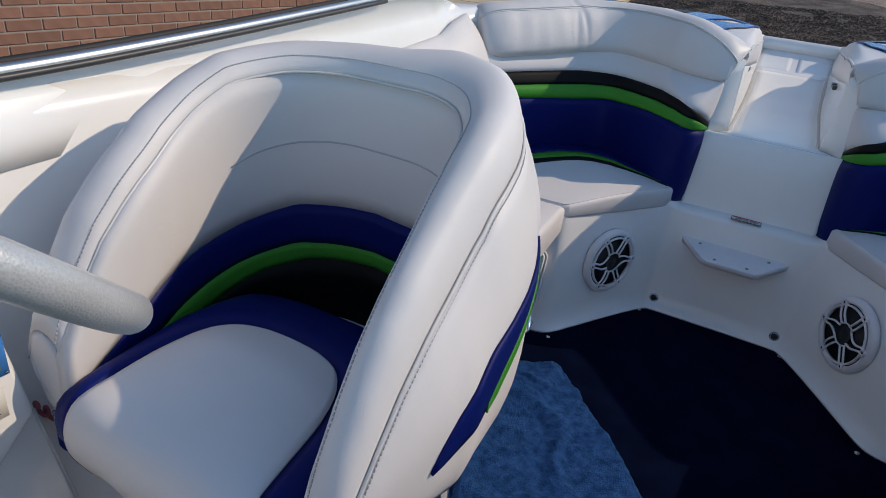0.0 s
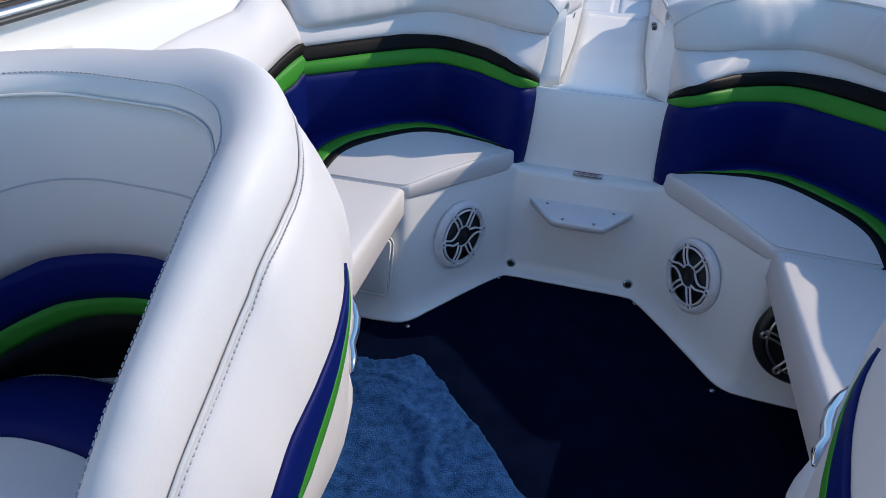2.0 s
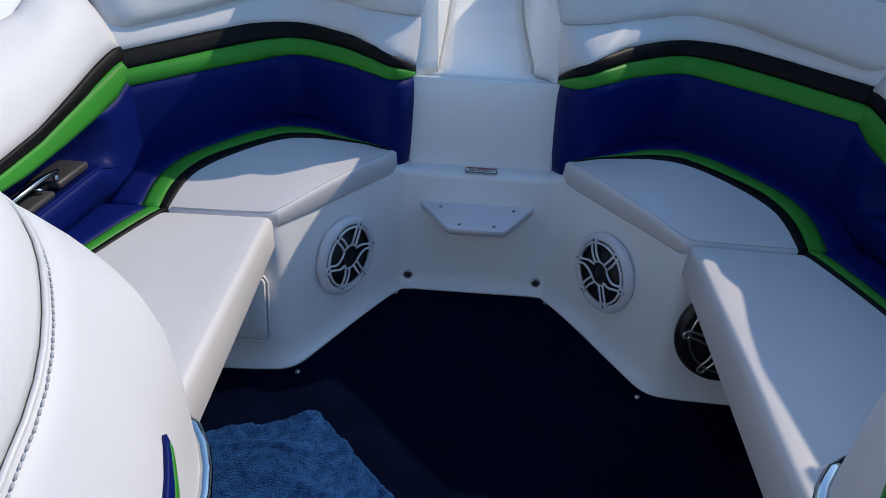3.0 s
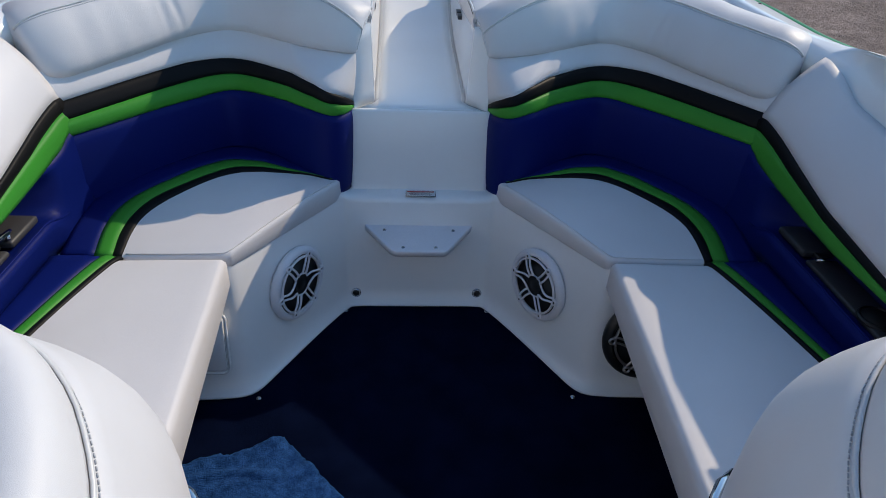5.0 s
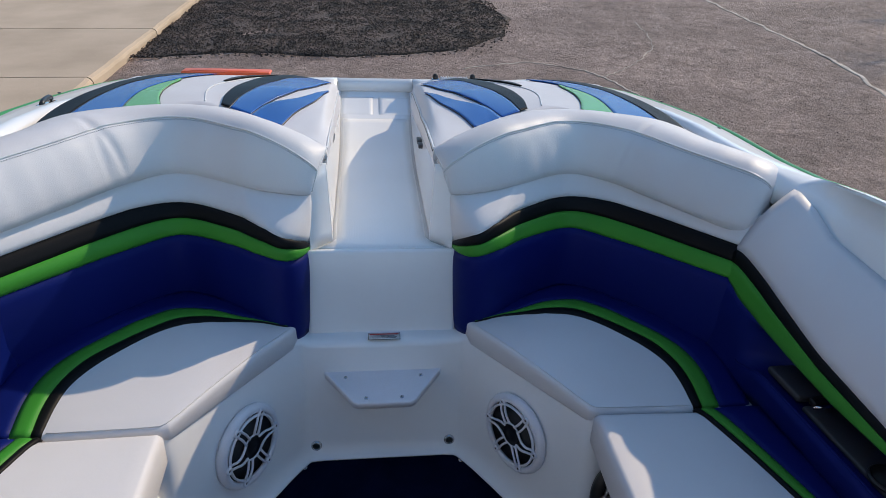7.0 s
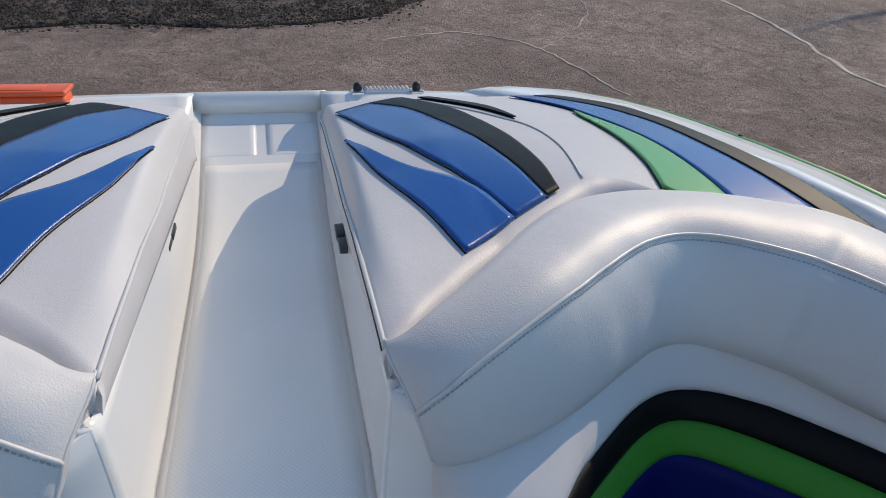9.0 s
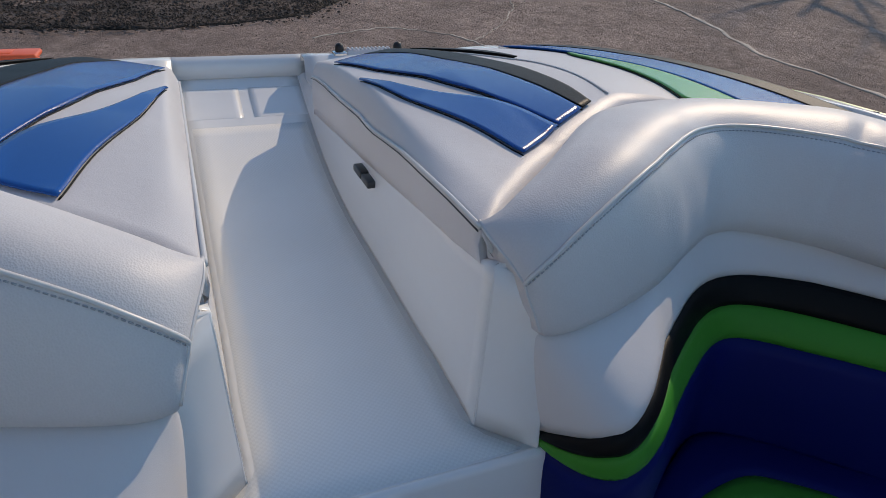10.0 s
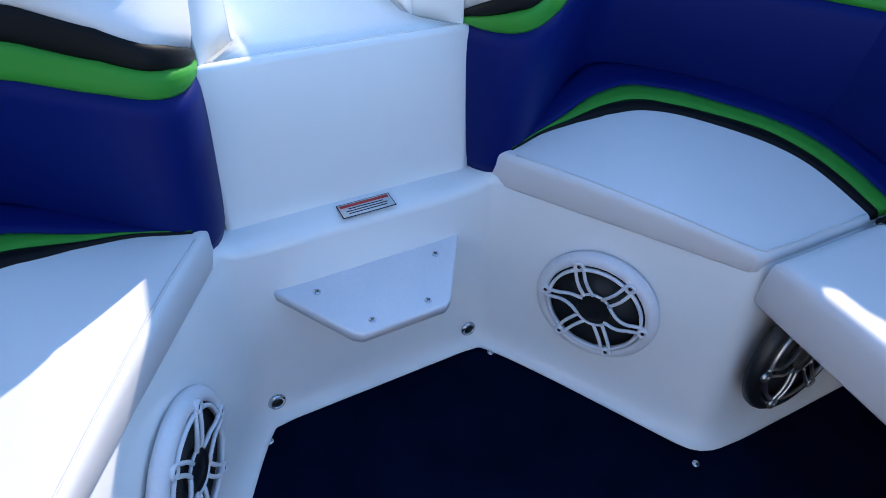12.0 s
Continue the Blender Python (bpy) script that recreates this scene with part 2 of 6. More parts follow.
def loft(rings, caps=True, closed=False):
    """A skin over closed rings of points."""
    bm = bmesh.new()
    vs = [[bm.verts.new(p) for p in ring] for ring in rings]
    n = len(vs[0])
    pairs = list(zip(vs, vs[1:])) + ([(vs[-1], vs[0])] if closed else [])
    for a, b in pairs:
        for k in range(n):
            bm.faces.new((a[k], a[(k + 1) % n], b[(k + 1) % n], b[k]))
    if caps and not closed:
        for ring in (vs[0], vs[-1]):
            mid = bm.verts.new(sum((v.co for v in ring), Vector()) / n)
            for k in range(n):
                bm.faces.new((ring[k], ring[(k + 1) % n], mid))
    bmesh.ops.recalc_face_normals(bm, faces=bm.faces)
    return bm


def tube_rings(points, r, sides, closed=False):
    pts = [Vector(p) for p in points]
    rings = []
    last = None
    for i, p in enumerate(pts):
        if closed:
            d = pts[(i + 1) % len(pts)] - pts[i - 1]
        else:
            d = pts[min(i + 1, len(pts) - 1)] - pts[max(i - 1, 0)]
        d.normalize()
        ref = last if last is not None else (Vector((0, 0, 1)) if abs(d.z) < 0.9 else Vector((1, 0, 0)))
        a = (ref - d * ref.dot(d)).normalized()
        last = a
        b = d.cross(a)
        rr = r[i] if isinstance(r, (list, tuple)) else r
        rings.append([p + (a * math.cos(2 * math.pi * k / sides) + b * math.sin(2 * math.pi * k / sides)) * rr for k in range(sides)])
    return rings


def tube(points, r, sides=8, closed=False):
    return loft(tube_rings(points, r, sides, closed), caps=not closed, closed=closed)


def stitches(lines, step=0.0062, length=0.0042, r=0.0007):
    """Rows of thread dashes along curves, joined."""
    bm = bmesh.new()
    for pts in lines:
        run = 0.0
        nxt = 0.0
        for a, b in zip(pts, pts[1:]):
            seg = (b - a).length
            if seg < 1e-6:
                continue
            d = (b - a) / seg
            side = d.cross(Vector((0, 0, 1)))
            side = side.normalized() if side.length > 1e-4 else Vector((1, 0, 0))
            up = side.cross(d)
            while nxt < run + seg:
                p = a + d * (nxt - run)
                q = p + d * length
                v = [bm.verts.new(c + side * (r * sx) + up * (r * sz)) for c in (p, q) for sx, sz in ((-1, -1), (1, -1), (1, 1), (-1, 1))]
                for f in ((0, 1, 2, 3), (7, 6, 5, 4), (0, 4, 5, 1), (1, 5, 6, 2), (2, 6, 7, 3), (3, 7, 4, 0)):
                    bm.faces.new([v[k] for k in f])
                nxt += step
            run += seg
    return bm


def cushion(outline, low, high, r=0.02, crown=0.01, rings=7):
    """A stuffed slab on a closed outline; high may be a function of x and y."""
    pts = [Vector((p[0], p[1], 0)) for p in outline]
    mid = sum(pts, Vector()) / len(pts)
    hf = high if callable(high) else (lambda x, y: high)
    lf = low if callable(low) else (lambda x, y: low)
    reach = sum((p - mid).length for p in pts) / len(pts)
    loops = []
    loops.append([Vector((p.x, p.y, lf(p.x, p.y))) for p in (mid.lerp(q, 1 - 0.3 * r / reach) for q in pts)])
    loops.append([Vector((p.x, p.y, lf(p.x, p.y) + 0.3 * r)) for p in pts])
    for k in range(5):
        a = k / 4 * math.pi / 2
        f = 1 - r * (1 - math.cos(a)) / reach
        loops.append([Vector((q.x, q.y, hf(q.x, q.y) - r * (1 - math.sin(a)))) for q in (mid.lerp(p, f) for p in pts)])
    f0 = 1 - r / reach
    for k in range(1, rings + 1):
        g = f0 * (1 - k / (rings + 0.4))
        rise = crown * (1 - (g / f0) ** 2)
        loops.append([Vector((q.x, q.y, hf(q.x, q.y) + rise)) for q in (mid.lerp(p, g) for p in pts)])
    return loft(loops)


def block(x0, x1, y0, y1, z0, z1, bevel=0.004, segments=2):
    bm = bmesh.new()
    bmesh.ops.create_cube(bm, size=1.0, matrix=Matrix.LocRotScale(((x0 + x1) / 2, (y0 + y1) / 2, (z0 + z1) / 2), None, (x1 - x0, y1 - y0, z1 - z0)))
    if bevel:
        bmesh.ops.bevel(bm, geom=bm.edges[:], offset=bevel, segments=segments, profile=0.5, affect="EDGES")
    return bm


def lathe(profile, m, sides=40):
    """A turned shape: (radius, height) pairs round the z axis of the pose m."""
    rings = [[m @ Vector((max(r, 1e-4) * math.cos(2 * math.pi * k / sides), max(r, 1e-4) * math.sin(2 * math.pi * k / sides), z)) for k in range(sides)] for r, z in profile]
    return loft(rings)


def moved(bm, m):
    bmesh.ops.transform(bm, matrix=m, verts=bm.verts[:])
    return bm


def facing(at, normal, up=(0, 0, 1)):
    """A pose whose z axis is the normal and whose y axis lies near up."""
    z = Vector(normal).normalized()
    x = Vector(up).cross(z).normalized()
    y = z.cross(x)
    return Matrix.Translation(at) @ Matrix((x, y, z)).transposed().to_4x4()


def extruded(outline, z0, z1, bevel=0.0):
    bm = bmesh.new()
    low = [bm.verts.new((x, y, z0)) for x, y in outline]
    high = [bm.verts.new((x, y, z1)) for x, y in outline]
    n = len(low)
    bm.faces.new(low[::-1])
    top = bm.faces.new(high)
    for k in range(n):
        bm.faces.new((low[k], low[(k + 1) % n], high[(k + 1) % n], high[k]))
    if bevel:
        bmesh.ops.bevel(bm, geom=list(top.edges), offset=bevel, segments=3, profile=0.5, affect="EDGES")
    return bm


def mx(points, side):
    return [Vector((p[0] * side, p[1], p[2] if len(p) > 2 else 0.0)) for p in points]

# ---- ground and surroundings ----


def ground_z(x, y):
    """The yard slopes: the boat stands bow-up on its trailer."""
    return -0.75 + 0.03 * x + 0.11 * y


def ground_sheet():
    bm = bmesh.new()
    xs = [-400, -60, -25] + [-12 + k * 0.75 for k in range(40)] + [25, 60, 400]
    ys = [-400, -60, -25] + [-6 + k * 0.75 for k in range(36)] + [30, 80, 400]
    vs = [[bm.verts.new((x, y, ground_z(x, y) + (0.012 * noise.noise((x * 0.7, y * 0.7, 0)) if abs(x) < 20 and -8 < y < 22 else 0))) for y in ys] for x in xs]
    for i in range(len(xs) - 1):
        for j in range(len(ys) - 1):
            bm.faces.new((vs[i][j], vs[i + 1][j], vs[i + 1][j + 1], vs[i][j + 1]))
    return bm


ground = tagged(mesh_object("ground", ground_sheet(), ASPHALT), "worn grey-brown asphalt yard with pale cracks", "ground", kind="structure")

# ---- boat shell ----
# x to starboard of the picture, y aft, z up; floor at 0.


def wall_path():
    """Foot and head of the cockpit liner, from one side round the stern end to the other."""
    foot = [(0, -0.012, 0), (0.12, -0.012, 0), (0.200, -0.014, 0), (0.246, -0.034, 0), (0.324, -0.150, 0), (0.428, -0.330, 0), (0.462, -0.388, 0), (0.485, -0.409, 0), (0.53, -0.416, 0), (0.60, -0.420, 0), (0.95, -0.430, 0)]
    head = [(0, 0.020, 0.360), (0.12, 0.020, 0.360), (0.205, 0.024, 0.360), (0.246, 0.014, 0.372), (0.332, -0.088, 0.378), (0.436, -0.242, 0.378), (0.486, -0.322, 0.378), (0.500, -0.341, 0.378), (0.52, -0.346, 0.378), (0.62, -0.352, 0.378), (0.95, -0.362, 0.378)]
    both = []
    for line in (foot, head):
        right = spline(line, 90)
        both.append([Vector((-p.x, p.y, p.z)) for p in right[:0:-1]] + right)
    return both


def liner_mesh():
    foot, head = wall_path()
    rows = []
    for i, (f, h) in enumerate(zip(foot, head)):
        d = (foot[min(i + 2, len(foot) - 1)] - foot[max(i - 2, 0)]).normalized()
        inward = Vector((d.y, -d.x, 0))
        row = []
        for t, flare in ((0, 0.030), (0.010, 0.024), (0.030, 0.0165), (0.06, 0.0095), (0.10, 0.004), (0.16, 0), (0.4, 0), (0.7, 0), (0.9, 0.0), (0.95, -0.0005), (1.0, -0.0025)):
            row.append(f.lerp(h, t) + inward * flare)
        for dx, dy, dz in ((0.002, 0.002, 0.0045), (0.004, 0.0065, 0.009), (0.008, 0.013, 0.0125), (0.012, 0.022, 0.0145), (0.02, 0.034, 0.0155), (0.03, 0.065, 0.016), (0.04, 0.10, 0.016)):
            row.append(h + Vector((h.x * dx, dy, dz)))
        rows.append(row)
    return sheet(rows, 0.008, sign=-1)


def hull_side(side):
    """Inner deck edge, gunwale and outer hull, from stern to bow."""
    ys = [1.46, 1.40, 1.25, 1.0, 0.6, 0.2, 0.0, -0.2, -0.4, -0.7, -1.1, -1.5, -1.9, -2.4, -3.0, -3.8]
    edge = flow([-3.8, -3.0, -2.4, -1.6, -0.7, -0.37, -0.2, 0.0, 0.5, 0.9, 1.2, 1.4, 1.46], [0.70, 0.90, 0.98, 1.03, 1.06, 1.065, 1.09, 1.13, 1.16, 1.13, 1.06, 0.93, 0.80])
    top = flow([-3.8, -1.63, -1.34, -0.7, -0.37, -0.2, -0.05, 0.1, 0.6, 1.2, 1.46], [0.83, 0.862, 0.883, 0.937, 0.947, 0.925, 0.900, 0.893, 0.893, 0.875, 0.86])
    inner = flow([-3.8, -1.6, -0.7, -0.15, 0.05, 0.5, 1.0, 1.3, 1.46], [0.60, 0.985, 1.01, 1.03, 0.97, 0.99, 0.86, 0.70, 0.60])
    inz = flow([-3.8, -0.7, -0.3, -0.12, 0.05, 0.6, 1.1, 1.46], [0.79, 0.79, 0.815, 0.87, 0.93, 0.925, 0.895, 0.855])
    rows = []
    for y in sorted(ys + [(a + b) / 2 for a, b in zip(ys, ys[1:])], reverse=True):
        e, z, i, w = edge(y), top(y), inner(y), inz(y)
        pts = [(i - 0.004, w - 0.05), (i, w), (i + (e - i) * 0.35, w + (z - w) * 0.45 + 0.006), (i + (e - i) * 0.75, z + 0.006), (e - 0.02, z + 0.004), (e - 0.004, z - 0.006), (e, z - 0.02),
               (e + 0.004, z - 0.10), (e - 0.01, 0.45), (e - 0.10, 0.1), (e - 0.35, -0.15), (e * 0.3, -0.32)]
        rows.append([Vector((side * a, y, b)) for a, b in pts])
    return sheet(rows, 0.006, sign=side), rows


shell = thing("boat_shell", (0, 0, -0.3), "white fibreglass boat hull and cockpit liner with green rub rail", "boat", kind="structure")
part("liner", liner_mesh(), GELCOAT, shell)
for s in (1, -1):
    bm, rows = hull_side(s)
    part("gunwale", bm, GELCOAT, shell)
    part("rub_rail", tube([r[6] + Vector((s * 0.010, 0, 0.004)) for r in rows], 0.016, 8), RAIL_GREEN, shell, "green rubber rub rail")
    part("rub_rail_insert", tube([r[6] + Vector((s * 0.024, 0, -0.002)) for r in rows], 0.006, 6), CHROME, shell, "thin bright rail insert")

# centre step box and walkway aft to the transom
BOX = 0.211
WALK_Z = 0.632


WALK_Y = [0.165, 0.175, 0.30, 0.60, 1.0, 1.5]
WALK_HALF = [0.149, 0.150, 0.157, 0.162, 0.166, 0.174]
FLOOR_Y = [0.10, 0.115, 0.13, 0.15, 0.165, 0.2, 0.24, 0.3, 0.4, 0.6, 0.76, 0.82, 0.88, 0.94, 1.0, 1.05, 1.1, 1.15, 1.2, 1.25, 1.3, 1.35, 1.4, 1.45, 1.49, 1.52]


def walk_floor(y):
    """The walkway runs level, then sweeps up to the transom."""
    rise = max(0, y - 0.76)
    return WALK_Z - 0.012 * max(0, y - 0.1) + 0.325 * rise ** 2 + float(np.interp(y, [1.49, 1.52], [0.0, 0.012]))


def walk_foot(y):
    """Half width of the walkway floor: it splays out to the box at its forward end."""
    if y < 0.165:
        return 0.199 + (0.139 - 0.199) * (y - 0.10) / 0.065
    return float(np.interp(y, WALK_Y, WALK_HALF)) - float(np.interp(y, [0.165, 0.4, 1.2], [0.010, 0.014, 0.014]))


def walkway_floor():
    rows = [[Vector((x * walk_foot(y), y, walk_floor(y))) for x in np.linspace(-1, 1, 9)] for y in FLOOR_Y]
    return sheet(rows, 0.01, sign=-1)


def walkway_wall(side):
    """A flat side of the walkway."""
    rows = []
    for y in FLOOR_Y[4:]:
        floor_z, half, foot = walk_floor(y), float(np.interp(y, WALK_Y, WALK_HALF)), walk_foot(y)
        side_z = max(float(np.interp(y, [0.165, 0.20, 0.28, 0.5, 1.0, 1.15, 1.44, 1.5], [0.862, 0.850, 0.832, 0.835, 0.82, 0.80, 0.79, 0.80])), floor_z + 0.004)
        line = [(foot - 0.001, floor_z), (foot + 0.0006, floor_z + 0.006)]
        line += [(foot + (half - foot) * g, floor_z + (side_z - floor_z) * g) for g in (0.3, 0.5, 0.7, 0.9, 1.0)] + [(half + 0.03, side_z + 0.003)]
        rows.append([Vector((side * x, y, max(z, floor_z))) for x, z in line])
    return sheet(rows, 0.01, sign=-side)


def walkway_corner(side):
    """The splayed face between the walkway's side and the lounge back."""
    rows = []
    for g in (0.0, 0.04, 0.5, 0.96, 1.0):
        foot, head = Vector((walk_foot(0.165 - 0.064 * g), 0.165 - 0.064 * g, WALK_Z - 0.001)), Vector((0.149 + 0.055 * g, 0.165 - 0.040 * g, 0.862 - 0.02 * g))
        rows.append([Vector((side * q.x, q.y + (0.002 if g in (0.0, 1.0) else 0), q.z)) for q in (foot.lerp(head, k / 6) for k in range(7))])
    return sheet(rows, 0.01, sign=side)


def box_front():
    prof = [(0.066, 0.374), (0.0675, 0.386), (0.070, 0.40), (0.082, 0.51), (0.0945, 0.624), (0.0965, 0.630), (0.101, 0.6325), (0.106, 0.6325)]
    rows = [[Vector((x, y, z)) for y, z in prof] for x in (-BOX, -BOX + 0.01, -0.1, 0, 0.1, BOX - 0.01, BOX)]
    return sheet(rows, 0.012, sign=1)


part("step_box", box_front(), GELCOAT, shell)
part("walkway_floor", walkway_floor(), GELCOAT, shell)
for s in (-1, 1):
    part("walkway_wall", walkway_wall(s), GELCOAT, shell)
    part("walkway_corner", walkway_corner(s), GELCOAT, shell)


def nonskid_mesh():
    """Textured tread of the walkway."""
    rows = []
    for k in range(34):
        y = 0.110 + 1.18 * k / 33
        half = walk_foot(y) - 0.012
        rows.append([Vector((x * half, y, walk_floor(y) + 0.0015)) for x in np.linspace(-1, 1, 9)])
    return sheet(rows, 0.004, sign=-1)


part("nonskid_tread", nonskid_mesh(), NONSKID, shell, "white textured nonskid tread")


def deck_aft():
    """Transom deck behind the sun pads."""
    rows = []
    for x in np.linspace(-0.86, 0.86, 41):
        e = 1.49 - 0.10 * (abs(x) / 0.86) ** 3
        rows.append([Vector((x, y, z)) for y, z in ((1.05, 0.78), (1.12, 0.83), (1.2, 0.832), (e - 0.08, 0.835), (e - 0.05, 0.846), (e - 0.01, 0.846), (e + 0.005, 0.835), (e + 0.01, 0.6), (e - 0.05, 0.0), (e - 0.1, -0.3))])
    for row in rows:
        dip = 0.045 * min(max((0.30 - abs(row[0].x)) / 0.12, 0), 1)
        for p in row[:4]:
            p.z -= dip
    return [rows[:17], rows[16:25], rows[24:]]


for group_rows in (deck_aft()[0], deck_aft()[2]):
    part("transom_deck", sheet(group_rows, 0.008, sign=-1), GELCOAT, shell)
part("transom_middle", sheet([[Vector((x, y, z)) for y, z in ((1.495, 0.79), (1.50, 0.825), (1.51, 0.842), (1.525, 0.842), (1.53, 0.60), (1.45, 0.0), (1.38, -0.3))] for x in np.linspace(-0.19, 0.19, 12)], 0.008, sign=-1), GELCOAT, shell)

for x0, x1 in ((-0.158, -0.012), (0.014, 0.160)):
    part("transom_panel", sheet([[Vector((x, y, walk_floor(y) + h)) for y, h in ((1.320, -0.001), (1.330, 0.0009), (1.35, 0.0012), (1.38, 0.0012), (1.42, 0.0012), (1.446, 0.0009), (1.456, -0.001))] for x in np.linspace(x0, x1, 8)], 0.006, 1), GELCOAT, shell)

# carpeted cockpit floor


def floor_outline():
    half = [(0.0, -0.016), (0.20, -0.018), (0.244, -0.040), (0.452, -0.400), (0.492, -0.418), (0.60, -0.425), (0.93, -0.435), (0.93, -1.6), (0.90, -2.3), (0.75, -3.0)]
    return half + [(-x, y) for x, y in half[::-1]]


def floor_mesh():
    bm = bmesh.new()
    out = floor_outline()
    top = [bm.verts.new((x, y, 0.0)) for x, y in out]
    low = [bm.verts.new((x, y, -0.03)) for x, y in out]
    bm.faces.new(top[::-1])
    bm.faces.new(low)
    n = len(top)
    for k in range(n):
        bm.faces.new((top[k], low[k], low[(k + 1) % n], top[(k + 1) % n]))
    bmesh.ops.triangulate(bm, faces=[f for f in bm.faces if len(f.verts) > 4])
    bmesh.ops.recalc_face_normals(bm, faces=bm.faces)
    return bm


floor = tagged(mesh_object("floor", floor_mesh(), CARPET, smooth=False), "dark navy carpet on the cockpit floor", "floor", kind="structure")

# ---- upholstery ----
MID = [(0.197, 0.135), (0.208, 0.075), (0.228, 0.033), (0.262, 0.014), (0.316, 0.031), (0.385, 0.078), (0.454, 0.128), (0.52, 0.170), (0.573, 0.182), (0.63, 0.150), (0.72, 0.060), (0.82, -0.060), (0.912, -0.172)]
N_BACK = 76


def back_frame(side):
    """The lounge backrest's plan line at mid height with the directions into its stuffing."""
    m = spline([(x, y, 0) for x, y in MID], N_BACK)
    out = []
    for i, p in enumerate(m):
        d = (m[min(i + 1, N_BACK - 1)] - m[max(i - 1, 0)]).normalized()
        a = Vector((-d.y, d.x, 0))
        u = i / (N_BACK - 1)
        w = float(np.interp(u, [0, 0.1, 0.2, 0.3, 1], [0.1, 0.25, 0.6, 1.0, 1.0]))
        out.append((p, a, w, u))
    return out


SHIFT = flow([0.38, 0.44, 0.50, 0.58, 0.66, 0.71, 0.75, 0.81], [0.012, 0.010, 0.006, 0.0, 0.0, 0.024, 0.042, 0.078])


def back_point(side, fr, z):
    p, a, w, u = fr
    s = SHIFT(z) * w
    q = p + a * s
    return Vector((side * q.x, q.y, z))


BLUE_TOP = flow([0, 0.06, 0.12, 0.2, 0.3, 0.5, 0.6, 1.0], [0.630, 0.634, 0.643, 0.658, 0.665, 0.658, 0.653, 0.655])
GREEN_TOP = flow([0, 0.06, 0.12, 0.2, 0.3, 0.5, 0.6, 1.0], [0.633, 0.653, 0.676, 0.695, 0.703, 0.704, 0.703, 0.695])
BLACK_TOP = flow([0, 0.06, 0.12, 0.2, 0.3, 0.5, 0.6, 1.0], [0.637, 0.673, 0.704, 0.728, 0.738, 0.744, 0.748, 0.735])


def lounge_back(side, label):
    base = thing("lounge_back_cushion", (side * 0.55, 0.15, 0.40), label, "back cushion", group="lounge back cushions")
    fr = back_frame(side)

    def droop(u):
        return (0.003 + 0.017 * u) * min(u / 0.15, 1) if side < 0 else 0.0

    def rows(lo, hi, n):
        return [[back_point(side, f, lo(f[3]) + (hi(f[3]) - lo(f[3])) * k / (n - 1) - droop(f[3])) for k in range(n)] for f in fr]

    bottom = flow([0, 1], [0.385, 0.385])
    white_top = flow([0, 1], [0.815, 0.815])
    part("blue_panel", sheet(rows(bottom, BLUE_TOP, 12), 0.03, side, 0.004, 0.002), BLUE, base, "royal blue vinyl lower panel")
    part("green_stripe", sheet(rows(BLUE_TOP, GREEN_TOP, 6), 0.028, side, 0.003, 0.001), GREEN, base, "lime green vinyl stripe")
    part("black_stripe", sheet(rows(GREEN_TOP, BLACK_TOP, 6), 0.028, side, 0.003, 0.001), BLACK, base, "black vinyl stripe")
    # the white panel leans back to the foot of the bolster at its inner end
    upper = []
    for f, b in zip(fr, [bolster_frame()[min(int(f[3] * (N_BOL - 1)), N_BOL - 1)] for f in fr]):
        lean = min(max((0.40 - f[3]) / 0.22, 0), 1)
        lean = lean * lean * (3 - 2 * lean)
        lo, head = BLACK_TOP(f[3]) - droop(f[3]), back_point(side, f, 0.815)
        goal = bolster_point(side, b, 0) + Vector((0, 0.010, 0.008))
        line = []
        for k in range(9):
            g = k / 8
            q = back_point(side, f, lo + (0.815 - lo) * g)
            line.append(q + (goal - head) * (lean * g ** 1.1))
        upper.append(line)
    part("white_panel", sheet(upper, 0.028, side, 0.004, 0.002), WHITE, base, "white vinyl upper panel")
    return base


BOL = [(0.178, 0.112), (0.214, 0.088), (0.262, 0.100), (0.307, 0.128), (0.36, 0.158), (0.412, 0.188), (0.475, 0.226), (0.535, 0.255), (0.585, 0.262), (0.635, 0.238), (0.70, 0.175), (0.775, 0.08), (0.855, -0.022), (0.938, -0.124)]
BOL_SEC = [(0.004, -0.014), (-0.014, -0.007), (-0.020, 0.010), (-0.011, 0.052), (0.009, 0.098), (0.026, 0.124), (0.042, 0.138), (0.070, 0.152), (0.105, 0.157), (0.15, 0.152), (0.19, 0.142), (0.222, 0.125), (0.228, 0.06), (0.22, 0.0), (0.10, -0.015)]
# the sewn end cap beside the walkway
BOL_END = [(0.190, 0.124, 0.790), (0.188, 0.119, 0.792), (0.186, 0.116, 0.799), (0.182, 0.119, 0.812), (0.178, 0.125, 0.826), (0.174, 0.131, 0.838), (0.171, 0.134, 0.850), (0.166, 0.147, 0.862),
           (0.160, 0.163, 0.873), (0.154, 0.180, 0.882), (0.150, 0.196, 0.890), (0.150, 0.214, 0.896), (0.155, 0.218, 0.870), (0.160, 0.200, 0.850), (0.176, 0.155, 0.802)]
N_BOL = 168


def bolster_frame():
    m = spline([(x, y, 0) for x, y in BOL], N_BOL)
    out = []
    for i, p in enumerate(m):
        d = (m[min(i + 4, N_BOL - 1)] - m[max(i - 4, 0)]).normalized()
        a = Vector((-d.y, d.x, 0))
        u = i / (N_BOL - 1)
        k = float(np.interp(u, [0, 0.08, 0.2], [1, 0.6, 0]))
        a = (a.lerp(Vector((-0.36, 0.93, 0)), k)).normalized()
        grow = 1 + 0.22 * math.exp(-((u - 0.60) / 0.09) ** 2)
        out.append((p, a, u, grow))
    return out


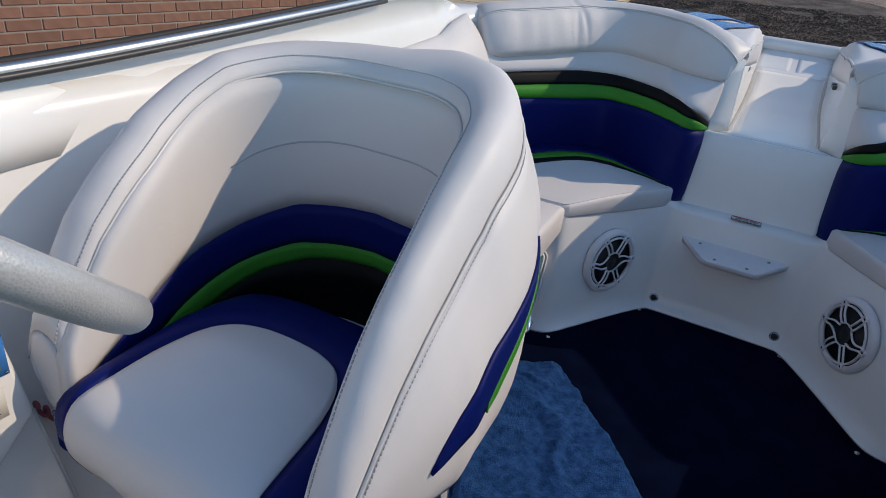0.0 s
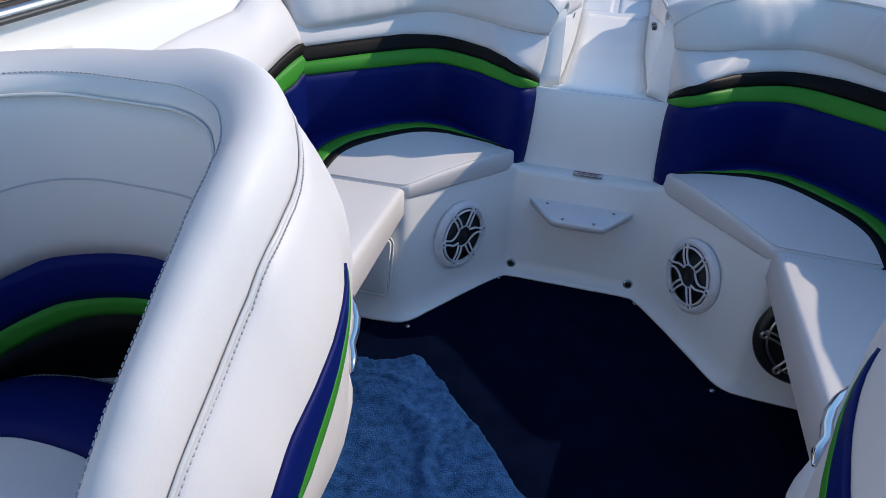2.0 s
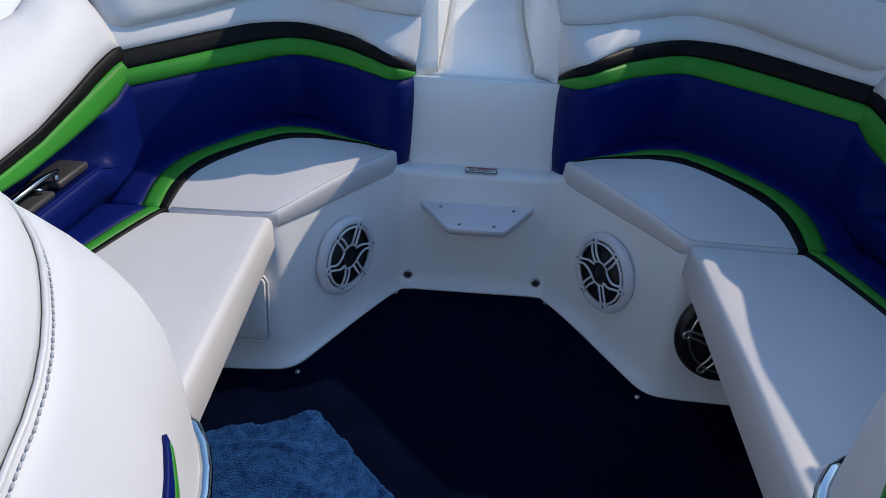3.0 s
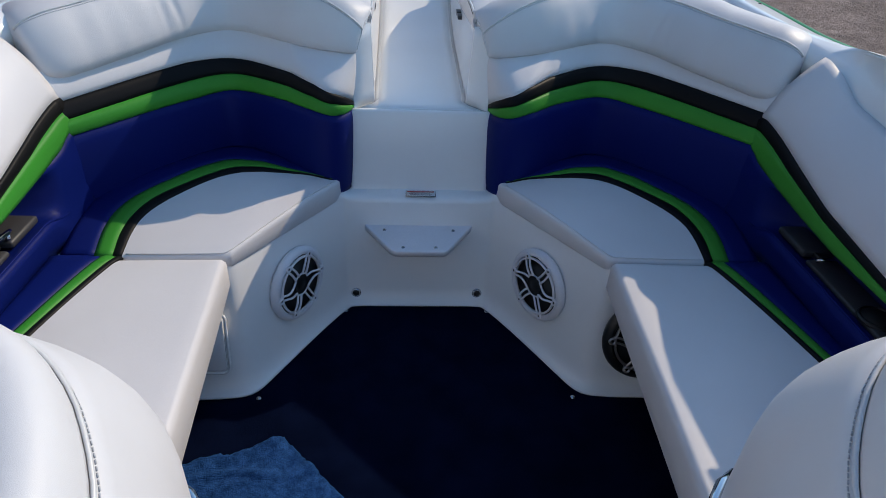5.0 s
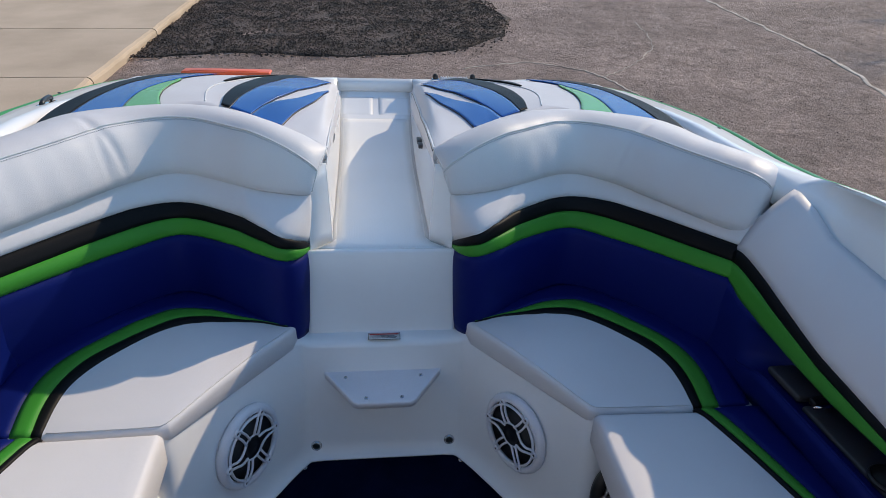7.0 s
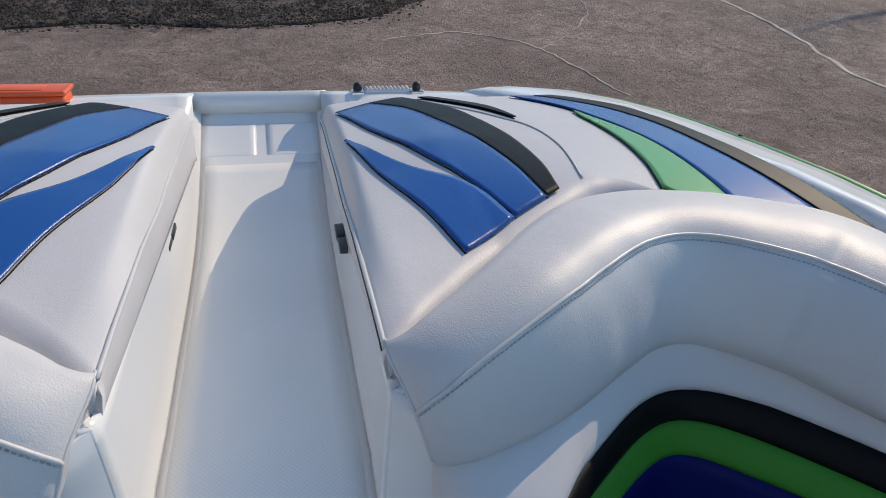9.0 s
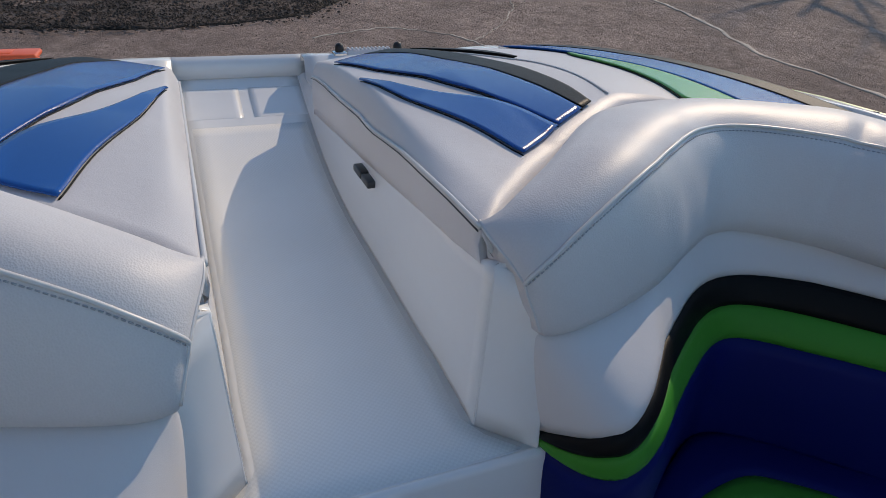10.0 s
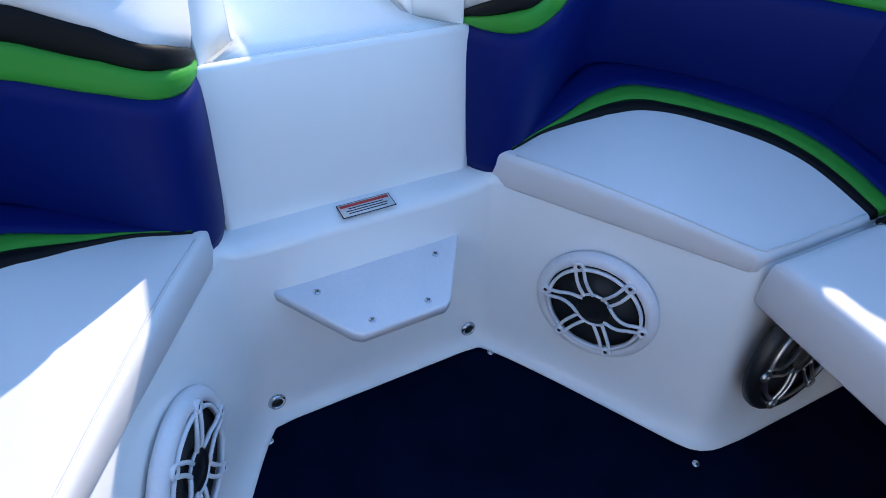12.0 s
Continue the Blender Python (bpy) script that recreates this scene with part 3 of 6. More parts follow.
def bolster_point(side, fr, k):
    p, a, u, grow = fr
    o, z = BOL_SEC[k]
    depth = float(np.interp(u, [0, 0.05, 0.12, 0.22, 0.35, 0.5], [0.45, 0.48, 0.58, 0.70, 0.84, 1.0]))
    e = min((1 - u) / 0.08, 1.0)
    f = math.sqrt(max(1 - (1 - e) ** 2, 0.0)) * 0.42 + 0.58
    co, cz = 0.10, 0.070
    o, z = (co + (o - co) * f) * depth, cz + (z - cz) * f
    wave = 0.003 * noise.noise((u * 16, k * 0.35, side * 3.0)) * min(u / 0.1, 1)
    # short folds where the cover is drawn round the corner
    if 2 < k < 8:
        wave += -0.0035 * math.exp(-((u - 0.578 - 0.006 * k) / 0.010) ** 2) - 0.002 * math.exp(-((u - 0.650 + 0.004 * k) / 0.009) ** 2)
    q = p + a * ((o if o < 0.03 else o * grow) - wave)
    lift = float(np.interp(u, [0, 0.12, 0.4, 0.6, 1.0], [-0.012, 0.0, 0.012, 0.004, -0.034]))
    full = Vector((q.x, q.y, 0.802 + lift + z + wave * 0.6))
    w = max(0.0, 1 - u / 0.23)
    w = w * w * (3 - 2 * w)
    full = full.lerp(Vector(BOL_END[k]), w)
    return Vector((side * full.x, full.y, full.z))


def lounge_bolster(side, label):
    base = thing("lounge_bolster", (side * 0.55, 0.25, 0.80), label, "bolster", group="lounge bolsters")
    fr = bolster_frame()
    smooth_rings = []
    for f in fr:
        ring = [bolster_point(side, f, k) for k in range(len(BOL_SEC))]
        dense = spline([(*p,) for p in ring + [ring[0]]], 33)[:-1]
        smooth_rings.append(dense)
    part("cover", loft(smooth_rings), PAD_WHITE, base)
    seam = [bolster_point(side, f, 6) + Vector((0, 0, 0.002)) for f in fr]
    part("seam_welt", tube(seam, 0.0028, 6), PIPING, base)
    part("stitching", stitches([[p + (q - p) * 0.35 for p, q in zip(seam, [bolster_point(side, f, 5) for f in fr])]]), THREAD, base)
    cap = [bolster_point(side, fr[0], k) for k in range(len(BOL_SEC))]
    part("cap_welt", tube(spline([(*p,) for p in cap[2:12]], 24), 0.002, 6), PIPING, base)
    return base


for s in (-1, 1):
    lounge_back(s, "lounge back cushion with blue, green, black and white vinyl bands")
    lounge_bolster(s, "padded white vinyl headrest bolster with stitched seam")

# ---- seats ----


def seat_top(x, y):
    f = min(max((y + 0.35) / 0.37, 0), 1)
    return 0.410 + 0.030 * f + 0.022 * f * min(max((x - 0.27) / 0.2, 0), 1)


WHITE_EDGE = [(0.262, 0.012), (0.330, 0.026), (0.390, 0.024), (0.455, 0.016), (0.525, 0.008), (0.578, -0.014), (0.634, -0.058), (0.704, -0.135), (0.740, -0.20), (0.750, -0.265), (0.748, -0.349)]
BLACK_EDGE = [(0.262, 0.013), (0.335, 0.030), (0.390, 0.034), (0.465, 0.042), (0.545, 0.040), (0.602, 0.006), (0.660, -0.040), (0.735, -0.115), (0.769, -0.19), (0.778, -0.265), (0.770, -0.349)]
GREEN_EDGE = [(0.262, 0.014), (0.335, 0.034), (0.395, 0.051), (0.485, 0.080), (0.572, 0.088), (0.625, 0.056), (0.695, -0.010), (0.780, -0.100), (0.817, -0.175), (0.825, -0.255), (0.814, -0.349)]
BORDER_EDGE = [(0.255, 0.030), (0.320, 0.062), (0.380, 0.093), (0.470, 0.143), (0.566, 0.186), (0.650, 0.150), (0.740, 0.055), (0.840, -0.045), (0.895, -0.130), (0.900, -0.25), (0.895, -0.349)]


def seat_strip(name, inner, outer, side, mat, base, label, lift, topf=seat_top, n=4, end_y=None, keep_above=True):
    rows = []
    if end_y is not None:
        inner, outer = [p.copy() for p in inner], [p.copy() for p in outer]
        for line in (inner, outer):
            for p in line:
                p.y = max(p.y, end_y) if keep_above else min(p.y, end_y)
    for a, b in zip(inner, outer):
        rows.append([Vector((side * a.lerp(b, k / (n - 1)).x, a.lerp(b, k / (n - 1)).y, topf(a.lerp(b, k / (n - 1)).x, a.lerp(b, k / (n - 1)).y) + lift)) for k in range(n)])
    if end_y is not None:
        step = Vector((0, -0.007 if keep_above else 0.007, -0.010))
        rows = rows + [[p + step for p in rows[-1]]] if keep_above else [[p + step for p in rows[0]]] + rows
    return part(name, sheet(rows, 0.006, side, 0.002, 0.001), mat, base, label)


def lounge_seat(side, label):
    base = thing("lounge_seat_cushion", (side * 0.55, -0.1, 0.38), label, "seat cushion", group="corner lounge seats")
    out = [(0.238, 0.032), (0.247, 0.006), (0.30, -0.070), (0.40, -0.215), (0.478, -0.330), (0.486, -0.341), (0.50, -0.347), (0.60, -0.352), (0.75, -0.356), (0.905, -0.362), (0.908, -0.25), (0.90, -0.13), (0.845, -0.04), (0.745, 0.06), (0.655, 0.155), (0.568, 0.190), (0.468, 0.146), (0.38, 0.095), (0.31, 0.058), (0.26, 0.040)]
    out = [Vector((side * x, y, 0)) for x, y in out]
    dense = []
    for a, b in zip(out, out[1:] + out[:1]):
        dense += [a.lerp(b, k / 4) for k in range(4)]
    part("cushion", cushion(dense, 0.372, lambda x, y: seat_top(abs(x), y), 0.014, 0.002), WHITE, base)
    a, k, g, b = (spline([(x, y, 0) for x, y in line], 60) for line in (WHITE_EDGE, BLACK_EDGE, GREEN_EDGE, BORDER_EDGE))
    seat_strip("black_stripe", a, k, side, BLACK, base, "black vinyl stripe", 0.0035, end_y=-0.349)
    for line in (a, k, g, b):
        line[-1].y = -0.349
    seat_strip("green_stripe", k, g, side, GREEN, base, "lime green vinyl stripe", 0.004, end_y=-0.349)
    seat_strip("blue_border", g, b, side, BLUE, base, "royal blue vinyl border", 0.004, n=6, end_y=-0.349)
    inner = spline([(side * 0.262, 0.0, 0), (side * 0.318, -0.076, 0), (side * 0.412, -0.215, 0), (side * 0.488, -0.325, 0), (side * 0.52, -0.340, 0), (side * 0.74, -0.346, 0)], 40)
    part("seam", tube([Vector((p.x, p.y, seat_top(abs(p.x), p.y) + 0.001)) for p in inner], 0.0016, 5), PIPING, base)
    return base


def bench_top(x, y):
    return 0.418 + 0.012 * min(max((-0.40 - y) / 0.4, 0), 1)


def side_bench(side, label):
    base = thing("side_bench", (side * 0.68, -0.72, 0.34), label, "seat", group="side benches")
    out = [(0.492, -0.366), (0.50, -0.360), (0.90, -0.372), (0.915, -0.385), (0.90, -1.14), (0.89, -1.15), (0.455, -1.15), (0.445, -1.14), (0.452, -1.02), (0.468, -0.75), (0.482, -0.52)]
    out = [Vector((side * x, y, 0)) for x, y in out]
    dense = []
    for a, b in zip(out, out[1:] + out[:1]):
        n = max(1, int((b - a).length / 0.04))
        dense += [a.lerp(b, k / n) for k in range(n)]
    part("cushion", cushion(dense, 0.325, lambda x, y: bench_top(abs(x), y), 0.022, 0.003), WHITE, base)
    ye = [-0.366 - k * 0.76 / 23 for k in range(24)]
    w = [Vector((0.738 + 0.10 * (-0.366 - y) ** 0.8 * 1.9, y, 0)) for y in ye]
    k = [p + Vector((0.016, 0, 0)) for p in w]
    g = [p + Vector((0.050 - 0.02 * i / 23, 0, 0)) for i, p in enumerate(w)]
    b = [Vector((0.91, p.y, 0)) for p in w]
    seat_strip("black_stripe", w, k, side, BLACK, base, "black vinyl stripe", 0.004, bench_top, end_y=-0.372, keep_above=False)
    seat_strip("green_stripe", k, g, side, GREEN, base, "lime green vinyl stripe", 0.0045, bench_top, end_y=-0.372, keep_above=False)
    seat_strip("blue_border", g, b, side, BLUE, base, "royal blue vinyl border", 0.004, bench_top, 6, end_y=-0.372, keep_above=False)
    return base


for s in (-1, 1):
    lounge_seat(s, "white vinyl corner seat cushion with blue, green and black border")
    side_bench(s, "white vinyl side bench cushion with blue, green and black border")

# ---- side coamings ----


def coaming(side, label):
    base = thing("side_coaming", (side * 0.94, -0.7, 0.42), label, "side panel", group="side coamings")
    ys = [-0.120 - k * 0.025 for k in range(46)]
    bl = flow([-2.3, -0.80, -0.70, -0.56, -0.42, -0.29, -0.2, -0.15], [0.588, 0.590, 0.588, 0.585, 0.594, 0.606, 0.622, 0.650])
    gl = flow([-2.3, -0.80, -0.70, -0.50, -0.30, -0.15], [0.604, 0.606, 0.610, 0.626, 0.662, 0.695])
    kl = flow([-2.3, -0.80, -0.75, -0.50, -0.30, -0.15], [0.620, 0.622, 0.625, 0.652, 0.692, 0.727])
    cx = flow([-2.3, -0.7, -0.15], [1.0, 1.015, 1.022])
    cz = flow([-2.3, -0.7, -0.3, -0.22, -0.15], [0.785, 0.795, 0.835, 0.872, 0.892])

    def pt(y, z):
        x = float(np.interp(z, [0.40, 0.50, 0.58, 0.66, 0.73], [0.900, 0.905, 0.900, 0.905, 0.925]))
        if y > -0.30:
            x -= 0.012 * ((y + 0.30) / 0.15) ** 2
        return Vector((side * x, y, z))

    def rows(lo, hi, n):
        return [[pt(y, lo(y) + (hi(y) - lo(y)) * k / (n - 1)) for k in range(n)] for y in ys]

    # blue arm rest with a trough behind its ridge that closes towards the stern
    lower = []
    for y in ys:
        open_ = min(max((-0.24 - y) / 0.13, 0), 1)
        open_ = open_ * open_ * (3 - 2 * open_)
        top = bl(y)
        deep = [(0.912, 0.395), (0.900, 0.44), (0.888, 0.485), (0.888, 0.498), (0.897, 0.505), (0.915, 0.498), (0.945, 0.488), (0.985, 0.492), (1.005, 0.505), (1.010, 0.55), (1.005, 0.60), (0.93, top + 0.002), (0.905, top)]
        flat = [(pt(y, 0.395 + (top - 0.395) * k / 12).x * side, 0.395 + (top - 0.395) * k / 12) for k in range(13)]
        lower.append([Vector((side * (a[0] + (b[0] - a[0]) * open_), y, a[1] + (b[1] - a[1]) * open_)) for a, b in zip(flat, deep)])
    part("blue_armrest", sheet(lower, 0.012, side), BLUE, base, "royal blue vinyl armrest with a trough")
    part("armrest_piping", tube([r[4] for r in lower[5:]], 0.0025, 6), BLUE, base)
    part("green_stripe", sheet(rows(bl, gl, 5), 0.018, side, 0.002, 0.001), GREEN, base, "lime green vinyl stripe")
    part("black_stripe", sheet(rows(gl, kl, 5), 0.018, side, 0.002, 0.001), BLACK, base, "black vinyl stripe")
    up = []
    for y in ys:
        a, b = pt(y, kl(y)), Vector((side * cx(y), y, cz(y)))
        up.append([a.lerp(b, k / 9) + Vector((-side * 0.012 * math.sin(math.pi * k / 9), 0, 0.010 * math.sin(math.pi * k / 9))) for k in range(10)])
    part("white_panel", sheet(up, 0.02, side, 0.003, 0.002, ends=True), WHITE, base, "white vinyl upper panel")
    return base


def hull_wall(side):
    """Bare white liner along the side ahead of the upholstery, down to the floor."""
    rows = []
    for y in [-0.9, -1.2, -1.4, -1.6, -1.8, -2.0, -2.3, -2.7, -3.2]:
        k = float(np.interp(y, [-3.2, -2.3, -1.5], [0.80, 0.95, 1.0]))
        rows.append([Vector((side * x * k, y, z)) for x, z in ((1.02, 0.84), (1.00, 0.80), (0.985, 0.70), (0.965, 0.50), (0.94, 0.36), (0.90, 0.30), (0.87, 0.20), (0.82, 0.04), (0.79, 0.004), (0.77, 0.003))])
    return sheet(rows, 0.01, side)


for s in (-1, 1):
    part("hull_liner", hull_wall(s), GELCOAT, shell)

for s in (-1, 1):
    coaming(s, "upholstered cockpit side panel with white, black, green and blue vinyl")

# ---- sun pads ----


def pad_z(x, y):
    z = 0.936 + 0.012 * math.sin(min(max((y - 0.3) / 0.6, 0), 1) * math.pi) - 0.030 * max(0, (y - 0.85) / 0.35) ** 2
    z += -0.016 * min(max((x - 0.55) / 0.35, 0), 1) * (1 - min(max((y - 0.3) / 0.8, 0), 1)) - 0.05 * max(0, (0.20 - x) / 0.06) ** 2 * 0.35 - 0.032 * min(max((0.55 - x) / 0.2, 0), 1) * min(max((0.75 - y) / 0.35, 0), 1)
    z -= 0.040 * min(max((x - 0.72) / 0.14, 0), 1) * min(max((0.32 - y) / 0.22, 0), 1)
    z -= 0.020 * min(max((0.33 - x) / 0.14, 0), 1) * min(max((y - 0.40) / 0.25, 0), 1)
    z -= float(np.interp(y, [0.3, 0.5, 0.7, 1.0, 1.2], [0.0, 0.02, 0.05, 0.06, 0.05])) * min(max((0.178 - x) / 0.028, 0), 1) ** 1.5
    return z


PAD_FRONT = [(0.149, 0.205), (0.23, 0.298), (0.29, 0.358), (0.387, 0.434), (0.480, 0.491), (0.545, 0.525), (0.60, 0.515), (0.648, 0.46), (0.72, 0.318), (0.80, 0.165), (0.874, 0.02), (0.93, -0.07)]
PAD_AFT = [(0.158, 1.24), (0.18, 1.275), (0.27, 1.255), (0.383, 1.22), (0.50, 1.20), (0.62, 1.19), (0.72, 1.17), (0.82, 1.12), (0.90, 1.02), (0.97, 0.80), (1.02, 0.50), (1.02, 0.20), (0.975, -0.05)]


def sun_pad(side, label):
    base = thing("sun_pad", (side * 0.55, 0.75, 0.84), label, "sun pad", group="sun pads")
    nk = 61
    f = spline([(x, y, 0) for x, y in PAD_FRONT], 120)
    aft = spline([(x, y, 0) for x, y in PAD_AFT[:9]], 120)
    rows = []
    for a, b in zip(f, aft):
        pull = (a - b).normalized() * (0.03 + 0.02 * min(max((a.x - 0.17) / 0.08, 0), 1)) * min(max((0.84 - a.x) / 0.12, 0), 1)
        row = [Vector((side * (a.x + pull.x), a.y + pull.y, pad_z(a.x, a.y) - 0.02))]
        for k in range(nk):
            p = a.lerp(b, k / (nk - 1))
            row.append(Vector((side * p.x, p.y, pad_z(p.x, p.y))))
        end = row[-1]
        row.append(end + Vector((0, 0.012, -0.012)))
        row.append(end + Vector((0, 0.014, -0.06)))
        row.append(end + Vector((0, 0.010, -0.10)))
        rows.append(row)
    first = rows[0]
    line = [first[1]] + first[1:nk + 1] + [first[nk]] * (len(first) - nk - 1)
    skirt = []
    for g in (0.0, 0.3, 0.7, 0.95):
        row = []
        for p in line:
            foot_z = 0.842 - 0.080 * p.y
            x = 0.160 + (abs(p.x) - 0.160) * g - 0.007 * math.sin(math.pi * g)
            row.append(Vector((side * x, p.y, foot_z + (p.z - 0.004 - foot_z) * g)))
        skirt.append(row)
    outer = [[p + Vector((side * d, 0, z)) for p in rows[-1]] for d, z in ((0.010, -0.015), (0.014, -0.06))]
    part("cover", sheet(skirt + rows + outer, 0.01, side, 0, 0), PAD_WHITE, base)

    def stripe(name, inner, outer_pts, mat, note, lift):
        a, b = spline([(x, y, 0) for x, y in inner], 40), spline([(x, y, 0) for x, y in outer_pts], 40)
        rr = []
        for p, q in zip(a, b):
            line = []
            for k in range(13):
                c = p.lerp(q, k / 12)
                line.append(Vector((side * c.x, c.y, pad_z(c.x, c.y) + lift)))
            rr.append(line)
        part(name, sheet(rr, 0.006, side, 0.0005, 0.0040, ends=True), mat, base, note)
        # Dark line along the stripe's edge, standing in for shade in a deep seam.
        part(name + "_seam", tube([Vector((side * p.x, p.y, pad_z(p.x, p.y) + lift * 0.5)) for p in a], 0.0014, 5), BLACK, base, "dark line for shade in a sewn seam")

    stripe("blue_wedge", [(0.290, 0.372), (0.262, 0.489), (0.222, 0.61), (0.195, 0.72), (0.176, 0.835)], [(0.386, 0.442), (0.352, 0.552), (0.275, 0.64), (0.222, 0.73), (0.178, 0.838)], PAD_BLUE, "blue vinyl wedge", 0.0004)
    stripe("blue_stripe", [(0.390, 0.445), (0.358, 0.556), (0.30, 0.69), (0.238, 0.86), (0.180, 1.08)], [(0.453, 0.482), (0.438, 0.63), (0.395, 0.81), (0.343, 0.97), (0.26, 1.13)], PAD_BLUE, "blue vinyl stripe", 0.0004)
    stripe("black_stripe", [(0.456, 0.484), (0.441, 0.63), (0.398, 0.81), (0.346, 0.97), (0.265, 1.132)], [(0.482, 0.499), (0.492, 0.62), (0.478, 0.80), (0.438, 0.98), (0.35, 1.15)], BLACK, "black vinyl stripe", 0.0008)
    stripe("thin_black_stripe", [(0.552, 0.90), (0.50, 1.0), (0.43, 1.10), (0.39, 1.16)], [(0.556, 0.905), (0.525, 1.01), (0.465, 1.10), (0.42, 1.165)], BLACK, "thin black vinyl stripe", 0.0004)
    stripe("green_stripe", [(0.655, 0.478), (0.690, 0.60), (0.710, 0.75), (0.712, 0.945)], [(0.730, 0.333), (0.758, 0.50), (0.762, 0.72), (0.717, 0.95)], PAD_GREEN, "lime green vinyl stripe paled by painted gloss", 0.0004)
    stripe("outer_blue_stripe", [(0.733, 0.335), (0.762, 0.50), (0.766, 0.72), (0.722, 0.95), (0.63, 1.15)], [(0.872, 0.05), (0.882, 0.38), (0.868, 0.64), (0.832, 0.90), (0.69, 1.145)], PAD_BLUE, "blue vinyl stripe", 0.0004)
    stripe("outer_black_stripe", [(0.876, 0.05), (0.886, 0.38), (0.872, 0.64), (0.836, 0.90), (0.695, 1.145)], [(0.905, 0.02), (0.940, 0.40), (0.915, 0.70), (0.868, 0.95), (0.74, 1.15)], BLACK, "black vinyl stripe", 0.0014)
    seam = spline([(0.536, 0.53, 0), (0.566, 0.70, 0), (0.558, 0.84, 0), (0.50, 0.95, 0), (0.40, 1.09, 0)], 30)
    part("seam", tube([Vector((side * p.x, p.y, pad_z(p.x, p.y) + 0.0015)) for p in seam], 0.002, 5), PIPING, base)
    part("edge_welt", tube([p + Vector((-side * 0.001, 0, 0.0005)) for p in first[1:nk + 1]], 0.0032, 6), PIPING, base)
    # Dark line painted in as shade beside the welt, starboard pad only.
    if side > 0:
        part("edge_seam", tube([p + Vector((-side * 0.0045, 0, -0.004)) for p in first[1:nk + 1]], 0.0011, 6), GREY_PLASTIC, base, "dark line for shade in a sewn seam")
    return base


for s in (-1, 1):
    sun_pad(s, "white vinyl sun pad with blue, black and green inlaid stripes")

# ---- bucket chairs ----
HALF = 0.197          # half width between the stitched inner edges
BACK_Y, FRONT_Y = -1.362, -1.790
N_U = 97


def chair_path(side):
    """Inner stitched edge in plan, from one arm's front round the back to the other's, about x = 0, with outward directions."""
    halves = []
    for out in (-1, 1):
        r = 0.19 if out * side > 0 else 0.12
        pts = []
        arm = BACK_Y - r - FRONT_Y
        for k in range(13):
            f = k / 12
            pts.append(Vector((-HALF + 0.012 * math.cos(f * math.pi / 2), FRONT_Y + arm * f, 0)))
        for k in range(1, 13):
            a = math.pi - k / 12 * math.pi / 2
            pts.append(Vector((-HALF + r + r * math.cos(a), BACK_Y - r + r * math.sin(a), 0)))
        halves.append(pts)
    pts = halves[0] + [Vector((-p.x, p.y, 0)) for p in halves[1][::-1]]
    pts = spline([(*p,) for p in pts], N_U)
    for p in pts:
        k = min(max((-1.48 - p.y) / 0.28, 0), 1)
        k = k * k * (3 - 2 * k)
        if p.x * side > 0 and p.y < -1.60:
            p.y = -1.60 + (p.y + 1.60) * 0.87
        p.x += -side * 0.036 * k if p.x * side < 0 else -side * 0.010 * k
    out = []
    for i, p in enumerate(pts):
        d = (pts[min(i + 1, N_U - 1)] - pts[max(i - 1, 0)]).normalized()
        out.append((p, Vector((-d.y, d.x, 0))))
    return out


RIM = flow([-1.80, -1.787, -1.771, -1.755, -1.72, -1.683, -1.64, -1.585, -1.512, -1.465, -1.40, -1.362], [0.455, 0.497, 0.548, 0.592, 0.655, 0.706, 0.745, 0.785, 0.846, 0.880, 0.900, 0.906])
# offset outward and height over the stitched edge, from the inside over the roll to the outer seam
ROLL = [(0.0, 0.0), (0.003, 0.010), (0.010, 0.022), (0.024, 0.033), (0.041, 0.036), (0.058, 0.031), (0.072, 0.016), (0.081, -0.007), (0.086, -0.030)]


def roll_width(p, side):
    """The roll is slimmer at the front of the inboard arm."""
    slim = float(np.interp(p.y, [-1.77, -1.70, -1.62, -1.52, -1.44], [0.62, 0.70, 0.80, 0.94, 1.0])) if p.x * side < 0 else 1.0
    return slim * float(np.interp(p.y, [-1.53, -1.44, -1.38], [1.0, 1.05, 1.08]))


# the outer seam and the stitched edge along the chair, from the outboard arm (0) to the inboard one (1)
ALONG = [0.0, 0.16, 0.30, 0.42, 0.50, 0.57, 0.62, 0.66, 0.70, 0.76, 0.84, 0.92, 1.0]
SEAM_OUT = flow(ALONG, [0.006, 0.008, 0.010, 0.015, 0.018, 0.015, 0.003, -0.005, -0.008, -0.006, -0.009, -0.010, -0.009])
SEAM_UP = flow(ALONG, [0.000, 0.000, 0.000, 0.008, 0.020, 0.043, 0.040, 0.024, 0.005, -0.004, -0.004, -0.002, -0.001])
EDGE_OUT = flow(ALONG, [0.014, 0.014, 0.004, -0.003, -0.002, -0.001, -0.001, 0.000, 0.004, 0.006, 0.000, -0.004, -0.007])


def chair_section(fr, side, u):
    p, n = fr
    u = 1 - u if side > 0 else u
    h = RIM(p.y)
    tip = min(max((p.y - FRONT_Y) / 0.10, 0), 1)
    f = 0.55 + 0.45 * math.sqrt(1 - (1 - tip) ** 2)
    wide = roll_width(p, side)
    roll = []
    for o, z in ROLL:
        g = o / 0.086
        more = EDGE_OUT(u) * (1 - g) + SEAM_OUT(u) * g
        roll.append(Vector((p.x + n.x * (o * wide * (0.75 + 0.25 * f) + more), p.y + n.y * (o * wide + more), h + z * f + SEAM_UP(u) * g ** 1.6)))
    return p, n, h, f, roll


OUT_LOW = flow([-1.80, -1.72, -1.57, -1.43, -1.36, -1.20], [0.455, 0.458, 0.462, 0.482, 0.505, 0.52])


